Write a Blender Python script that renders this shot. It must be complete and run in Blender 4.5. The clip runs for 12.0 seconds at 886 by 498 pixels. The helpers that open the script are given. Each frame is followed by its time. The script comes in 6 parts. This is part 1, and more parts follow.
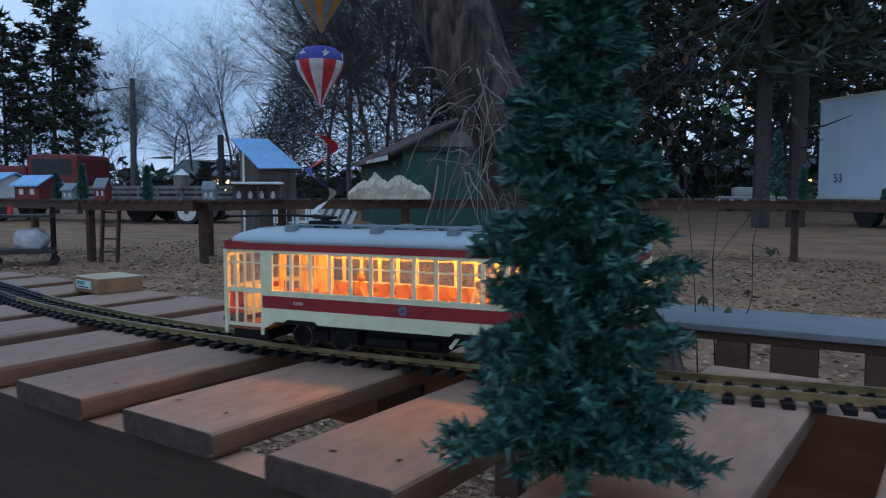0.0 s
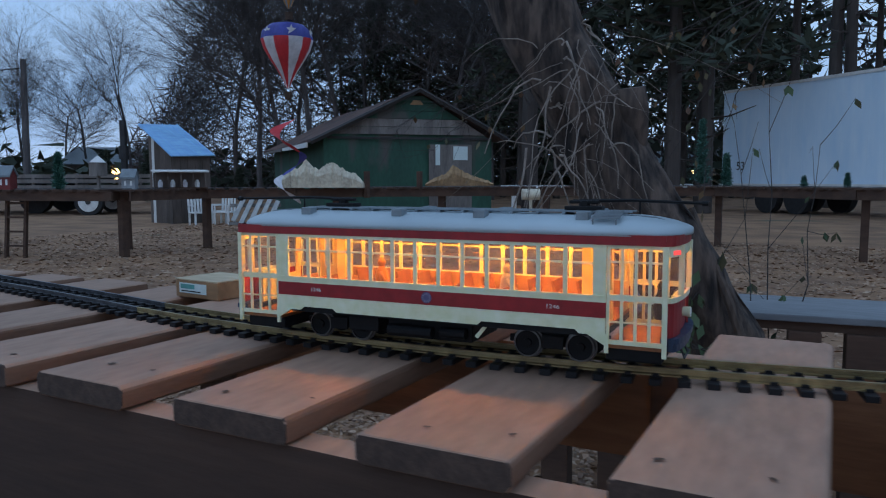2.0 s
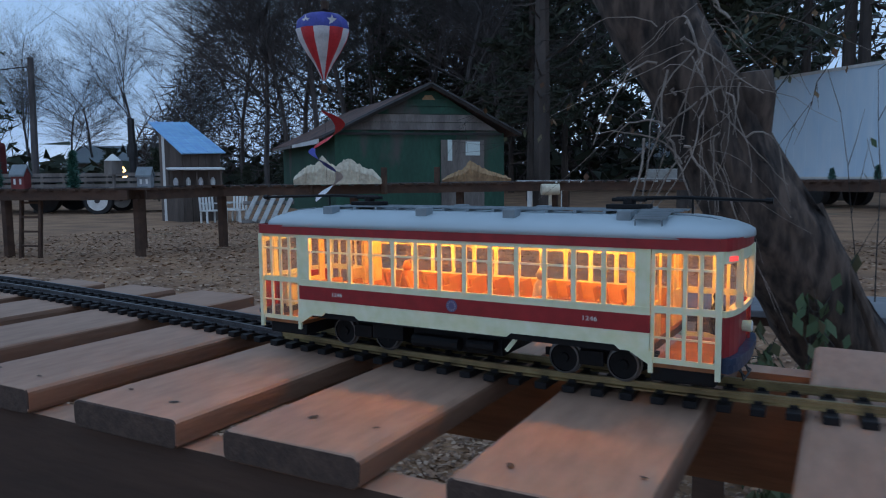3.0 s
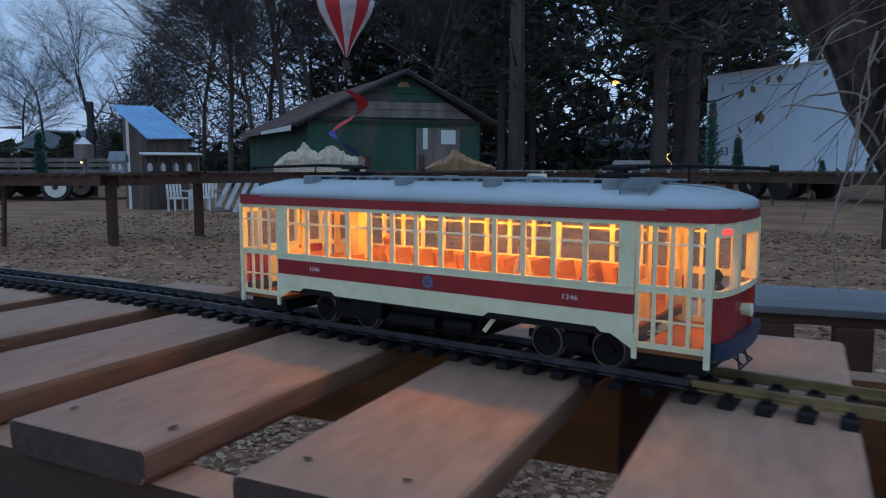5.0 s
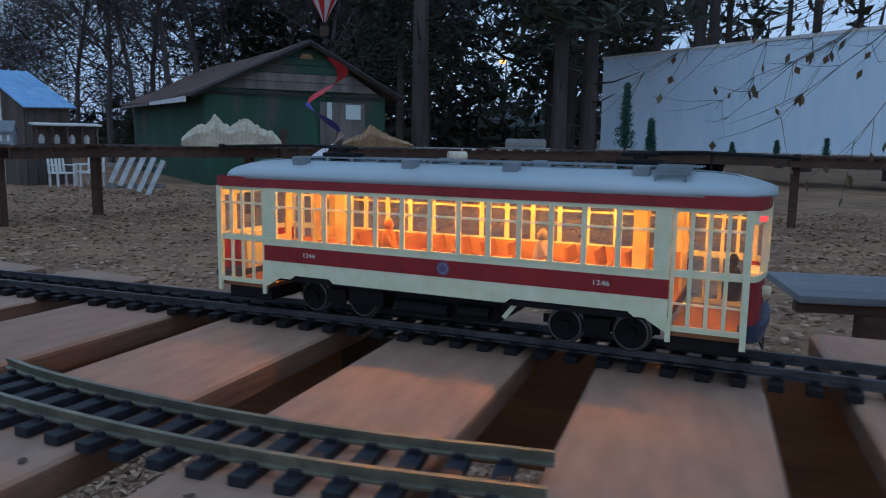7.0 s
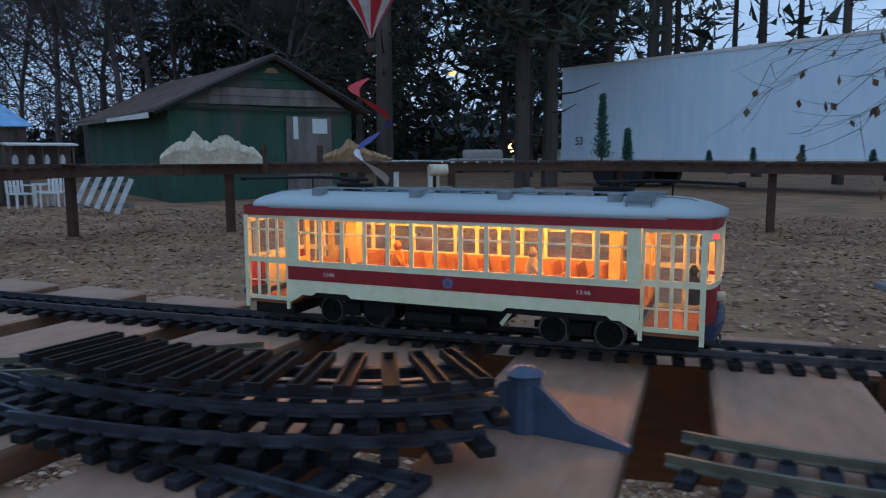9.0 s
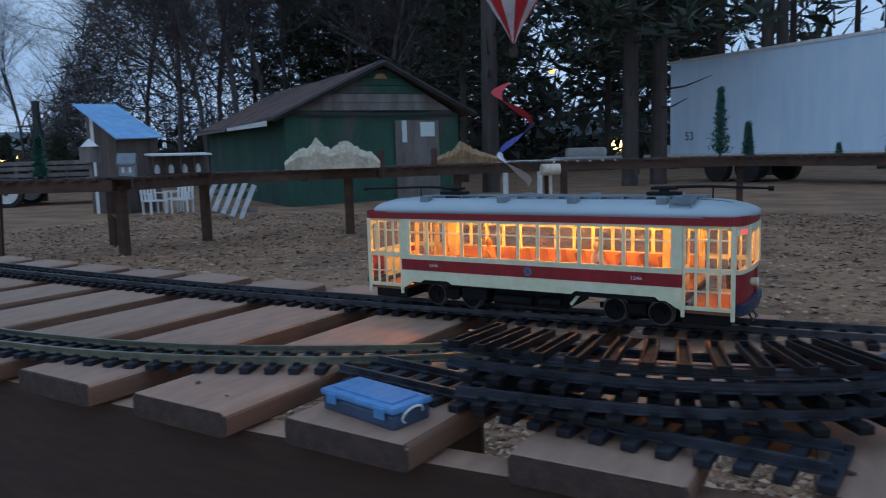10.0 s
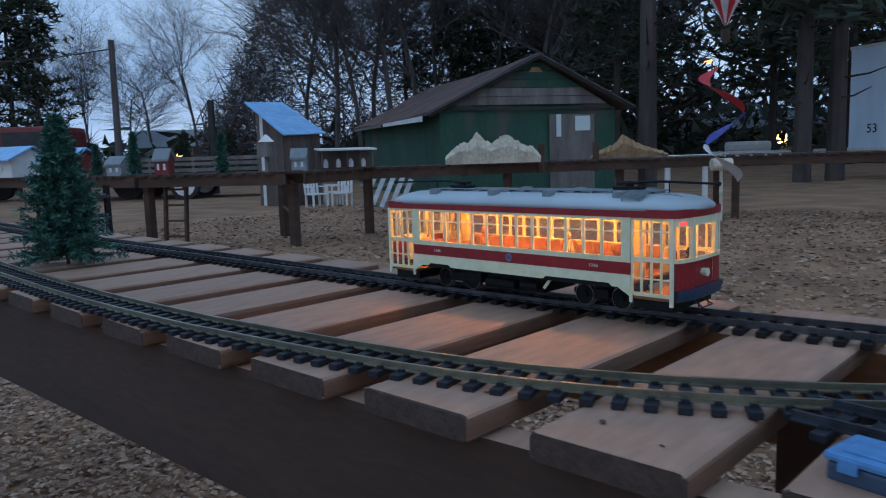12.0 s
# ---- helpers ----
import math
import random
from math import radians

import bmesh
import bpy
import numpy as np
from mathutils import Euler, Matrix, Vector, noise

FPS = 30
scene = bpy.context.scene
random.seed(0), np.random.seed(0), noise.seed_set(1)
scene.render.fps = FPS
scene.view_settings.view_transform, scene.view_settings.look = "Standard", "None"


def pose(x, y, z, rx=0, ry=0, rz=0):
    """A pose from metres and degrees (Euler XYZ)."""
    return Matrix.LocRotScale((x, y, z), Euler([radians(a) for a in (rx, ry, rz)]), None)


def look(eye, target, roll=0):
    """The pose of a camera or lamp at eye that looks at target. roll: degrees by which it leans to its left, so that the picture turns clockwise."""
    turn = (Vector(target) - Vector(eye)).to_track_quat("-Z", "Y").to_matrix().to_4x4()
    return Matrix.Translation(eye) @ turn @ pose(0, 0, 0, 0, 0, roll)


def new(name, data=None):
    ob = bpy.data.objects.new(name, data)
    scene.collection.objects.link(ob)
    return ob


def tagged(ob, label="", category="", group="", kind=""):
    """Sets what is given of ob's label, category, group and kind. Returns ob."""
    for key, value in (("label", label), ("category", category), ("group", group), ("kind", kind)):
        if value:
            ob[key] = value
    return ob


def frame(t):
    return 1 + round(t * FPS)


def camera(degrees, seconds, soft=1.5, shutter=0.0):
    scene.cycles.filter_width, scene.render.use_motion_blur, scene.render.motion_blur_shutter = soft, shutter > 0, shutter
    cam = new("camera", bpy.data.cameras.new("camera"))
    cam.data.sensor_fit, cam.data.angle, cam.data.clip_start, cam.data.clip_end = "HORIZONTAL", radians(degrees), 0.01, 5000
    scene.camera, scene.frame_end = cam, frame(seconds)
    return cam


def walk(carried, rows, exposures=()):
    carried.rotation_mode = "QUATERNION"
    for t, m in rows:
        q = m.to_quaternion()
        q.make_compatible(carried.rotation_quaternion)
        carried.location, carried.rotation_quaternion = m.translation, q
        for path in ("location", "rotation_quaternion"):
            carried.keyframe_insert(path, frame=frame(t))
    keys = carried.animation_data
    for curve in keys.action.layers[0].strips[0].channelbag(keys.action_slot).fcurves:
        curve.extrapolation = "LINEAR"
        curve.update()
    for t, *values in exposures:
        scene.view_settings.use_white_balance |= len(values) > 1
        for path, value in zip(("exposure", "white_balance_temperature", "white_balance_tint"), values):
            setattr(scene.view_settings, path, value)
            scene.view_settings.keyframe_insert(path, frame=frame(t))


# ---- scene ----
cam = camera(61.25, 12.0, 1.1, 0.3)
walk(cam, [
    (0, look((0.5424, -0.6116, 0.2175), (-0.0137, 0.1550, 0.1433), -0.02)),
    (0.5, look((0.4392, -0.7142, 0.2177), (-0.0805, 0.0770, 0.1378), 0.07)),
    (1, look((0.3044, -0.7166, 0.2096), (-0.1913, 0.0893, 0.1241), -0.13)),
    (1.5, look((0.1668, -0.6943, 0.2004), (-0.3100, 0.1229, 0.1142), 0.17)),
    (2, look((-0.0065, -0.7020, 0.2076), (-0.4611, 0.1274, 0.1187), -0.16)),
    (2.5, look((-0.1681, -0.7122, 0.2153), (-0.6162, 0.1205, 0.1229), -0.40)),
    (3, look((-0.3287, -0.6492, 0.2079), (-0.7876, 0.1772, 0.1137), -0.64)),
    (3.2, look((-0.3872, -0.6234, 0.2058), (-0.8476, 0.2025, 0.1142), -0.66)),
    (4.8, look((-0.8142, -0.5796, 0.1848), (-1.2263, 0.2696, 0.0774), -0.17)),
    (5, look((-0.8766, -0.5511, 0.1860), (-1.2894, 0.2978, 0.0789), -0.04)),
    (5.5, look((-1.0147, -0.5315, 0.1880), (-1.4157, 0.3228, 0.0794), 0.30)),
    (6, look((-1.1947, -0.5355, 0.1904), (-1.5589, 0.3339, 0.0724), 0.65)),
    (6.5, look((-1.3461, -0.5500, 0.2010), (-1.6662, 0.3350, 0.0708), 0.86)),
    (7, look((-1.5291, -0.5012, 0.1913), (-1.8059, 0.3974, 0.0557), 0.83)),
    (7.2, look((-1.5798, -0.4981, 0.2038), (-1.8397, 0.4051, 0.0656), 0.67)),
    (8.8, look((-2.0359, -0.5939, 0.2112), (-2.2418, 0.3250, 0.0864), 0.05)),
    (9, look((-2.0768, -0.5915, 0.2133), (-2.2943, 0.3253, 0.0921), -0.19)),
    (9.5, look((-2.1927, -0.6788, 0.2218), (-2.4607, 0.2250, 0.1036), -0.86)),
    (10, look((-2.2816, -0.7542, 0.2317), (-2.6189, 0.1259, 0.1127), -1.68)),
    (10.5, look((-2.3397, -0.7207, 0.2273), (-2.7426, 0.1311, 0.1059), -2.03)),
    (11, look((-2.3939, -0.7049, 0.2173), (-2.8419, 0.1241, 0.0969), -2.07)),
    (11.5, look((-2.4992, -0.7269, 0.2290), (-2.9676, 0.0908, 0.1092), -2.10)),
    (12, look((-2.5911, -0.7168, 0.2289), (-3.0886, 0.0836, 0.1092), -1.81)),
], [(0, 0.08), (2.5, 0.0), (5, -0.05), (6.5, -0.1), (7.2, -0.05), (9, -0.03), (10.5, 0.0), (12, 0.06)])

TRAM_WAY = [
    (0, -0.0108, 0.1141, 12.37),
    (0.5, -0.0947, 0.1000, 10.83),
    (1, -0.1856, 0.0856, 9.08),
    (1.5, -0.2904, 0.0706, 6.83),
    (2, -0.4151, 0.0593, 3.98),
    (2.5, -0.5468, 0.0554, 1.15),
    (3, -0.6749, 0.0559, -1.63),
    (3.2, -0.7266, 0.0572, -2.68),
    (4.8, -1.1233, 0.1103, -8.94),
    (5, -1.1769, 0.1162, -8.83),
    (5.5, -1.3132, 0.1303, -8.18),
    (6, -1.4480, 0.1501, -7.89),
    (6.5, -1.5788, 0.1718, -7.65),
    (7, -1.7154, 0.1918, -7.57),
    (7.2, -1.7704, 0.1991, -7.51),
    (8.8, -2.1873, 0.2163, -9.15),
    (9, -2.2396, 0.2190, -9.49),
    (9.5, -2.3732, 0.2262, -10.34),
    (10, -2.5108, 0.2381, -10.71),
    (10.5, -2.6497, 0.2532, -10.88),
    (11, -2.7861, 0.2678, -11.12),
    (11.5, -2.9271, 0.2822, -11.69),
    (12, -3.0602, 0.2990, -12.41),
]

# ---- sky and light ----
world = bpy.data.worlds.new("dusk")
scene.world = world
world.use_nodes = True
wn, wl = world.node_tree.nodes, world.node_tree.links
wn.clear()
w_out = wn.new("ShaderNodeOutputWorld")
w_bg = wn.new("ShaderNodeBackground")
w_sky = wn.new("ShaderNodeTexSky")
w_sky.sky_type, w_sky.sun_disc = "NISHITA", False
w_sky.sun_elevation, w_sky.sun_rotation = radians(2.0), radians(150)
w_gain = wn.new("ShaderNodeMixRGB")
w_gain.blend_type, w_gain.inputs[0].default_value = "MULTIPLY", 1.0
w_gain.inputs[2].default_value = (1.6, 1.6, 1.6, 1)
w_cloud = wn.new("ShaderNodeTexNoise")
w_cloud.inputs["Scale"].default_value, w_cloud.inputs["Detail"].default_value = 2.6, 6
w_tc = wn.new("ShaderNodeTexCoord")
w_map = wn.new("ShaderNodeMapping")
w_map.inputs["Scale"].default_value = (1, 1, 3)
w_ramp = wn.new("ShaderNodeValToRGB")
w_ramp.color_ramp.elements[0].position, w_ramp.color_ramp.elements[0].color = 0.3, (2.75, 5.0, 8.9, 1)
w_ramp.color_ramp.elements[1].position, w_ramp.color_ramp.elements[1].color = 0.72, (5.8, 8.1, 11.5, 1)
w_mix = wn.new("ShaderNodeMixRGB")
w_mix.inputs[0].default_value = 0.85
wl.new(w_tc.outputs["Generated"], w_map.inputs[0])
wl.new(w_map.outputs[0], w_cloud.inputs["Vector"])
wl.new(w_cloud.outputs[0], w_ramp.inputs[0])
wl.new(w_sky.outputs[0], w_gain.inputs[1])
wl.new(w_gain.outputs[0], w_mix.inputs[1])
wl.new(w_ramp.outputs[0], w_mix.inputs[2])
wl.new(w_mix.outputs[0], w_bg.inputs[0])
w_bg.inputs[1].default_value = 0.1
wl.new(w_bg.outputs[0], w_out.inputs[0])

sun = new("sun", bpy.data.lights.new("sun", "SUN"))
sun.data.energy, sun.data.angle, sun.data.color = 0.08, radians(60), (0.75, 0.87, 1.0)
sun.matrix_world = look((0, 0, 20), (1.5, 6, 0))


# ---- materials ----
def material(name, colour, colour2=None, rough=0.7, metal=0.0, scale=12.0, stretch=(1, 1, 1), bump=0.2, fine=90.0,
             spread=0.0, spots=None, coat=0.0):
    """Two-scale noise on a base colour, with relief; spread varies it from piece to piece; spots: a third colour in patches."""
    m = bpy.data.materials.new(name)
    m.use_nodes = True
    n, l = m.node_tree.nodes, m.node_tree.links
    b = n["Principled BSDF"]
    b.inputs["Roughness"].default_value, b.inputs["Metallic"].default_value = rough, metal
    b.inputs["Coat Weight"].default_value = coat
    tc, mp = n.new("ShaderNodeTexCoord"), n.new("ShaderNodeMapping")
    mp.inputs["Scale"].default_value = stretch
    l.new(tc.outputs["Object"], mp.inputs[0])
    big, small = n.new("ShaderNodeTexNoise"), n.new("ShaderNodeTexNoise")
    big.inputs["Scale"].default_value, big.inputs["Detail"].default_value = scale, 5
    small.inputs["Scale"].default_value, small.inputs["Detail"].default_value = fine, 4
    l.new(mp.outputs[0], big.inputs["Vector"])
    l.new(mp.outputs[0], small.inputs["Vector"])
    colour2 = colour2 or tuple(c * 0.7 for c in colour)
    ramp = n.new("ShaderNodeValToRGB")
    ramp.color_ramp.elements[0].position, ramp.color_ramp.elements[0].color = 0.35, (*colour2, 1)
    ramp.color_ramp.elements[1].position, ramp.color_ramp.elements[1].color = 0.65, (*colour, 1)
    l.new(big.outputs[0], ramp.inputs[0])
    out = ramp.outputs[0]
    mul = n.new("ShaderNodeMixRGB")
    mul.blend_type, mul.inputs[0].default_value = "OVERLAY", 0.35
    l.new(out, mul.inputs[1])
    l.new(small.outputs[0], mul.inputs[2])
    out = mul.outputs[0]
    if spots:
        tone, cover = spots
        sp, sr, sm = n.new("ShaderNodeTexNoise"), n.new("ShaderNodeValToRGB"), n.new("ShaderNodeMixRGB")
        sp.inputs["Scale"].default_value, sp.inputs["Detail"].default_value = scale * 0.55, 8
        sr.color_ramp.elements[0].position, sr.color_ramp.elements[1].position = 1 - cover, 1.06 - cover
        l.new(mp.outputs[0], sp.inputs["Vector"])
        l.new(sp.outputs[0], sr.inputs[0])
        l.new(sr.outputs[0], sm.inputs[0])
        l.new(out, sm.inputs[1])
        sm.inputs[2].default_value = (*tone, 1)
        out = sm.outputs[0]
    if spread:
        info, mr, hs = n.new("ShaderNodeObjectInfo"), n.new("ShaderNodeMapRange"), n.new("ShaderNodeHueSaturation")
        mr.inputs[3].default_value, mr.inputs[4].default_value = 1 - spread, 1 + spread
        l.new(info.outputs["Random"], mr.inputs[0])
        l.new(mr.outputs[0], hs.inputs["Value"])
        l.new(out, hs.inputs["Color"])
        out = hs.outputs[0]
    l.new(out, b.inputs["Base Color"])
    if bump:
        bp = n.new("ShaderNodeBump")
        bp.inputs["Strength"].default_value, bp.inputs["Distance"].default_value = bump, 0.004
        l.new(small.outputs[0], bp.inputs["Height"])
        l.new(bp.outputs[0], b.inputs["Normal"])
    return m


def island_material(name, colours, rough=0.8):
    """A colour for each loose piece of a mesh, from a list."""
    m = bpy.data.materials.new(name)
    m.use_nodes = True
    n, l = m.node_tree.nodes, m.node_tree.links
    b = n["Principled BSDF"]
    b.inputs["Roughness"].default_value = rough
    geo, ramp = n.new("ShaderNodeNewGeometry"), n.new("ShaderNodeValToRGB")
    els = ramp.color_ramp.elements
    while len(els) < len(colours):
        els.new(0.5)
    for i, c in enumerate(colours):
        els[i].position, els[i].color = i / (len(colours) - 1), (*c, 1)
    l.new(geo.outputs["Random Per Island"], ramp.inputs[0])
    l.new(ramp.outputs[0], b.inputs["Base Color"])
    return m


def glow(name, colour, strength):
    m = bpy.data.materials.new(name)
    m.use_nodes = True
    b = m.node_tree.nodes["Principled BSDF"]
    b.inputs["Base Color"].default_value = (*colour, 1)
    b.inputs["Emission Color"].default_value = (*colour, 1)
    b.inputs["Emission Strength"].default_value = strength
    return m


def clear(name, gloss=0.06, glare=0.0):
    m = bpy.data.materials.new(name)
    m.use_nodes = True
    n, l = m.node_tree.nodes, m.node_tree.links
    n.clear()
    out, mix = n.new("ShaderNodeOutputMaterial"), n.new("ShaderNodeMixShader")
    tr, gl = n.new("ShaderNodeBsdfTransparent"), n.new("ShaderNodeBsdfGlossy")
    gl.inputs["Roughness"].default_value = 0.08
    mix.inputs[0].default_value = gloss
    l.new(tr.outputs[0], mix.inputs[1])
    l.new(gl.outputs[0], mix.inputs[2])
    # pale diffuse film stands in for cabin light mirrored in slightly foggy panes
    film, haze = n.new("ShaderNodeMixShader"), n.new("ShaderNodeBsdfDiffuse")
    haze.inputs["Color"].default_value = (0.6, 0.56, 0.55, 1)
    film.inputs[0].default_value = glare
    l.new(mix.outputs[0], film.inputs[1])
    l.new(haze.outputs[0], film.inputs[2])
    l.new(film.outputs[0], out.inputs[0])
    return m


M_BOARD = material("stained_board", (0.37, 0.225, 0.155), (0.29, 0.17, 0.115), 0.75, 0, 7, (1, 0.3, 1), 0.12, 70, 0.1, ((0.19, 0.11, 0.075), 0.27))
# end grain, with the shade on the board ends put into its colour
M_ENDGRAIN = material("end_grain_shaded", (0.075, 0.046, 0.034), (0.045, 0.028, 0.021), 0.9, 0, 60, (1, 1, 1), 0.4, 200)
M_BEAM = material("brown_beam", (0.088, 0.047, 0.03), (0.055, 0.03, 0.02), 0.85, 0, 7, (0.15, 1, 1), 0.3, 90, 0.08)
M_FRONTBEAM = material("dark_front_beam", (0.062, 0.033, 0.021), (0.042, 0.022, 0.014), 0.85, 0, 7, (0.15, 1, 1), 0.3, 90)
M_RAWBEAM = material("raw_joist", (0.34, 0.15, 0.07), (0.22, 0.09, 0.045), 0.8, 0, 16, (0.12, 1, 1), 0.3, 120)
# red-brown side stain, darkened to carry the shade below the board tops
M_BOARDSIDE = material("board_side_stain_shaded", (0.2, 0.105, 0.065), (0.13, 0.068, 0.042), 0.8, 0, 9, (1, 0.16, 1), 0.3, 120)
M_KNOT = material("knot", (0.07, 0.04, 0.025), None, 0.8)
M_BRASS = material("brass_rail", (0.4, 0.31, 0.16), (0.26, 0.2, 0.11), 0.45, 0.9, 30)
M_DARKRAIL = material("weathered_rail", (0.13, 0.13, 0.14), (0.07, 0.07, 0.075), 0.45, 0.8, 40)
M_GREENRAIL = material("tarnished_rail", (0.27, 0.255, 0.185), (0.18, 0.175, 0.135), 0.45, 0.8, 25)
M_STEELRAIL = material("grey_rail", (0.075, 0.085, 0.105), (0.035, 0.037, 0.045), 0.45, 0.7, 40)
M_TIE = material("plastic_tie", (0.013, 0.012, 0.013), (0.009, 0.008, 0.009), 0.55, 0, 60)
M_BLUETIE = material("dusty_tie", (0.026, 0.028, 0.036), (0.015, 0.016, 0.021), 0.55, 0, 60)
M_BLACK = material("black_plastic", (0.009, 0.009, 0.01), None, 0.55, 0, 50)
for dull in (M_TIE, M_BLUETIE, M_BLACK):
    dull.node_tree.nodes["Principled BSDF"].inputs["Specular IOR Level"].default_value = 0.2
M_CREAM = material("cream_paint", (0.71, 0.73, 0.5), (0.67, 0.69, 0.47), 0.4, 0, 40, (1, 1, 1), 0.03)
M_RED = material("red_paint", (0.29, 0.015, 0.019), (0.25, 0.013, 0.017), 0.38, 0, 40, (1, 1, 1), 0.03)
M_ROOF = material("grey_roof_paint", (0.38, 0.45, 0.48), (0.36, 0.43, 0.46), 0.42, 0, 6, (1, 1, 1), 0.0, 5)
M_SLATE = material("slate_fitting", (0.2, 0.24, 0.26), (0.16, 0.19, 0.21), 0.5)
M_NAVY = material("navy_bumper", (0.022, 0.042, 0.085), (0.018, 0.034, 0.07), 0.4, 0, 40)
M_WHEEL = material("wheel_steel", (0.16, 0.155, 0.15), (0.1, 0.098, 0.095), 0.35, 0.5, 40)
M_SEAT = material("seat_red_brown", (0.3, 0.125, 0.045), (0.24, 0.095, 0.035), 0.6, 0, 40, (1, 1, 1), 0.05)
M_LINING = material("tan_lining", (0.46, 0.24, 0.1), (0.4, 0.2, 0.085), 0.6, 0, 40, (1, 1, 1), 0.03)
M_INSIDE = material("cream_inside", (0.74, 0.58, 0.28), None, 0.6, 0, 40, (1, 1, 1), 0.03)
M_WHITEPAINT = material("white_mark", (0.75, 0.75, 0.68), None, 0.5)
M_BLUEMARK = material("blue_mark", (0.13, 0.11, 0.22), None, 0.5)
M_EMBLEMGREY = material("emblem_grey", (0.36, 0.33, 0.4), None, 0.5)
M_STRIP = glow("warm_lamp", (1.0, 0.37, 0.045), 50)
M_SIGN = glow("red_sign", (1.0, 0.07, 0.06), 1.1)
M_PANE = clear("window_pane", 0.05, 0.035)
M_NEEDLE = island_material("tinsel_needle", [(0.012, 0.05, 0.035), (0.025, 0.1, 0.07), (0.07, 0.2, 0.16), (0.018, 0.075, 0.055), (0.04, 0.13, 0.1)], 0.42)
M_WIRE = material("dark_wire", (0.05, 0.04, 0.03))
M_PINE = island_material("pine_needle", [(0.035, 0.05, 0.035), (0.06, 0.075, 0.05), (0.045, 0.06, 0.045)])
M_BARK = material("bark", (0.105, 0.074, 0.058), (0.016, 0.012, 0.011), 0.95, 0, 30, (1, 1, 0.25), 1.0, 60)
M_FARBARK = material("far_bark", (0.115, 0.105, 0.105), (0.07, 0.063, 0.063), 0.9, 0, 2, (1, 1, 0.3), 0.5, 8)
M_PINEBARK = material("pine_bark", (0.085, 0.07, 0.062), (0.05, 0.041, 0.037), 0.95, 0, 2, (1, 1, 0.3), 0.8, 9)
M_VINE = material("pale_vine", (0.3, 0.25, 0.21), (0.16, 0.13, 0.11), 0.8, 0, 20)
M_TWIG = material("grey_twig", (0.055, 0.047, 0.043), None, 0.9)
M_LITTER = island_material("leaf_litter", [(0.17, 0.085, 0.048), (0.34, 0.19, 0.112), (0.48, 0.33, 0.225), (0.12, 0.06, 0.036), (0.4, 0.255, 0.165), (0.22, 0.115, 0.066)])
M_LEAF = island_material("green_leaf", [(0.04, 0.07, 0.03), (0.07, 0.11, 0.05), (0.09, 0.07, 0.035)])
M_DRYLEAF = island_material("dry_leaf", [(0.1, 0.05, 0.03), (0.16, 0.09, 0.04), (0.07, 0.08, 0.04)])
M_GROUND = material("dry_grass", (0.34, 0.188, 0.1), (0.19, 0.102, 0.056), 0.95, 0, 1.1, (1, 1, 1), 0.8, 22, 0, ((0.13, 0.105, 0.06), 0.36))
M_GREENWALL = material("green_boarding", (0.023, 0.085, 0.055), (0.016, 0.055, 0.037), 0.8, 0, 1.2, (1, 1, 0.4), 0.3, 14, 0, ((0.075, 0.07, 0.062), 0.42))
M_VERGE = material("dark_verge_board", (0.045, 0.042, 0.042), (0.03, 0.027, 0.027), 0.9, 0, 3, (1, 1, 0.3), 0.3, 20)
M_HUTWOOD = material("brown_hut_plank", (0.13, 0.1, 0.085), (0.08, 0.062, 0.052), 0.9, 0, 3, (1, 1, 0.2), 0.4, 30, 0.2)
M_GREYWOOD = material("weathered_plank", (0.2, 0.18, 0.165), (0.12, 0.105, 0.095), 0.9, 0, 3, (1, 1, 0.2), 0.4, 30, 0.12)
M_SHINGLE = material("leafy_roof", (0.145, 0.078, 0.06), (0.065, 0.046, 0.043), 0.95, 0, 1.6, (1, 1, 1), 0.8, 12)
M_TIN = material("tin_roof", (0.28, 0.54, 0.82), (0.22, 0.45, 0.73), 0.45, 0.25, 2, (1, 0.3, 1), 0.1, 10)
# white trailer paint, its blue tint standing in for light from the sky
M_TRAILER = material("trailer_white_sky_tint", (0.66, 0.81, 0.93), (0.61, 0.77, 0.9), 0.45, 0, 0.7, (1, 1, 0.3), 0.05, 3)
M_DARKSTEEL = material("dark_steel", (0.05, 0.05, 0.052), None, 0.6, 0.4, 4)
M_TYRE = material("tyre_rubber", (0.025, 0.025, 0.026), None, 0.85, 0, 8)
M_WHITE = material("white_plastic", (0.72, 0.72, 0.7), (0.62, 0.62, 0.6), 0.5, 0, 6)
M_DULLWHITE = material("dull_white_paint", (0.5, 0.51, 0.5), (0.34, 0.34, 0.33), 0.8, 0, 6)
M_CREAMFOAM = material("cream_foam_relief", (0.66, 0.6, 0.46), (0.5, 0.44, 0.34), 0.9, 0, 5, (1, 1, 1), 0.7, 20)
M_TANFOAM = material("tan_foam_relief", (0.36, 0.23, 0.12), (0.26, 0.16, 0.085), 0.9, 0, 5, (1, 1, 1), 0.7, 20)
M_CARTON = material("pale_wood_block", (0.52, 0.42, 0.27), (0.44, 0.34, 0.22), 0.7, 0, 9, (0.3, 1, 1), 0.15, 70)
M_CARTONSIDE = material("wood_block_side", (0.3, 0.17, 0.08), (0.24, 0.13, 0.06), 0.7, 0, 20, (0.3, 1, 1), 0.15, 90)
M_LABEL = material("paper_label", (0.6, 0.68, 0.66), (0.5, 0.6, 0.58), 0.6, 0, 60)
M_TEAL = material("teal_print", (0.1, 0.36, 0.33), None, 0.6)
M_BLUEBOX = material("blue_plastic", (0.09, 0.26, 0.52), (0.07, 0.22, 0.45), 0.6, 0, 20, (1, 1, 1), 0.08)
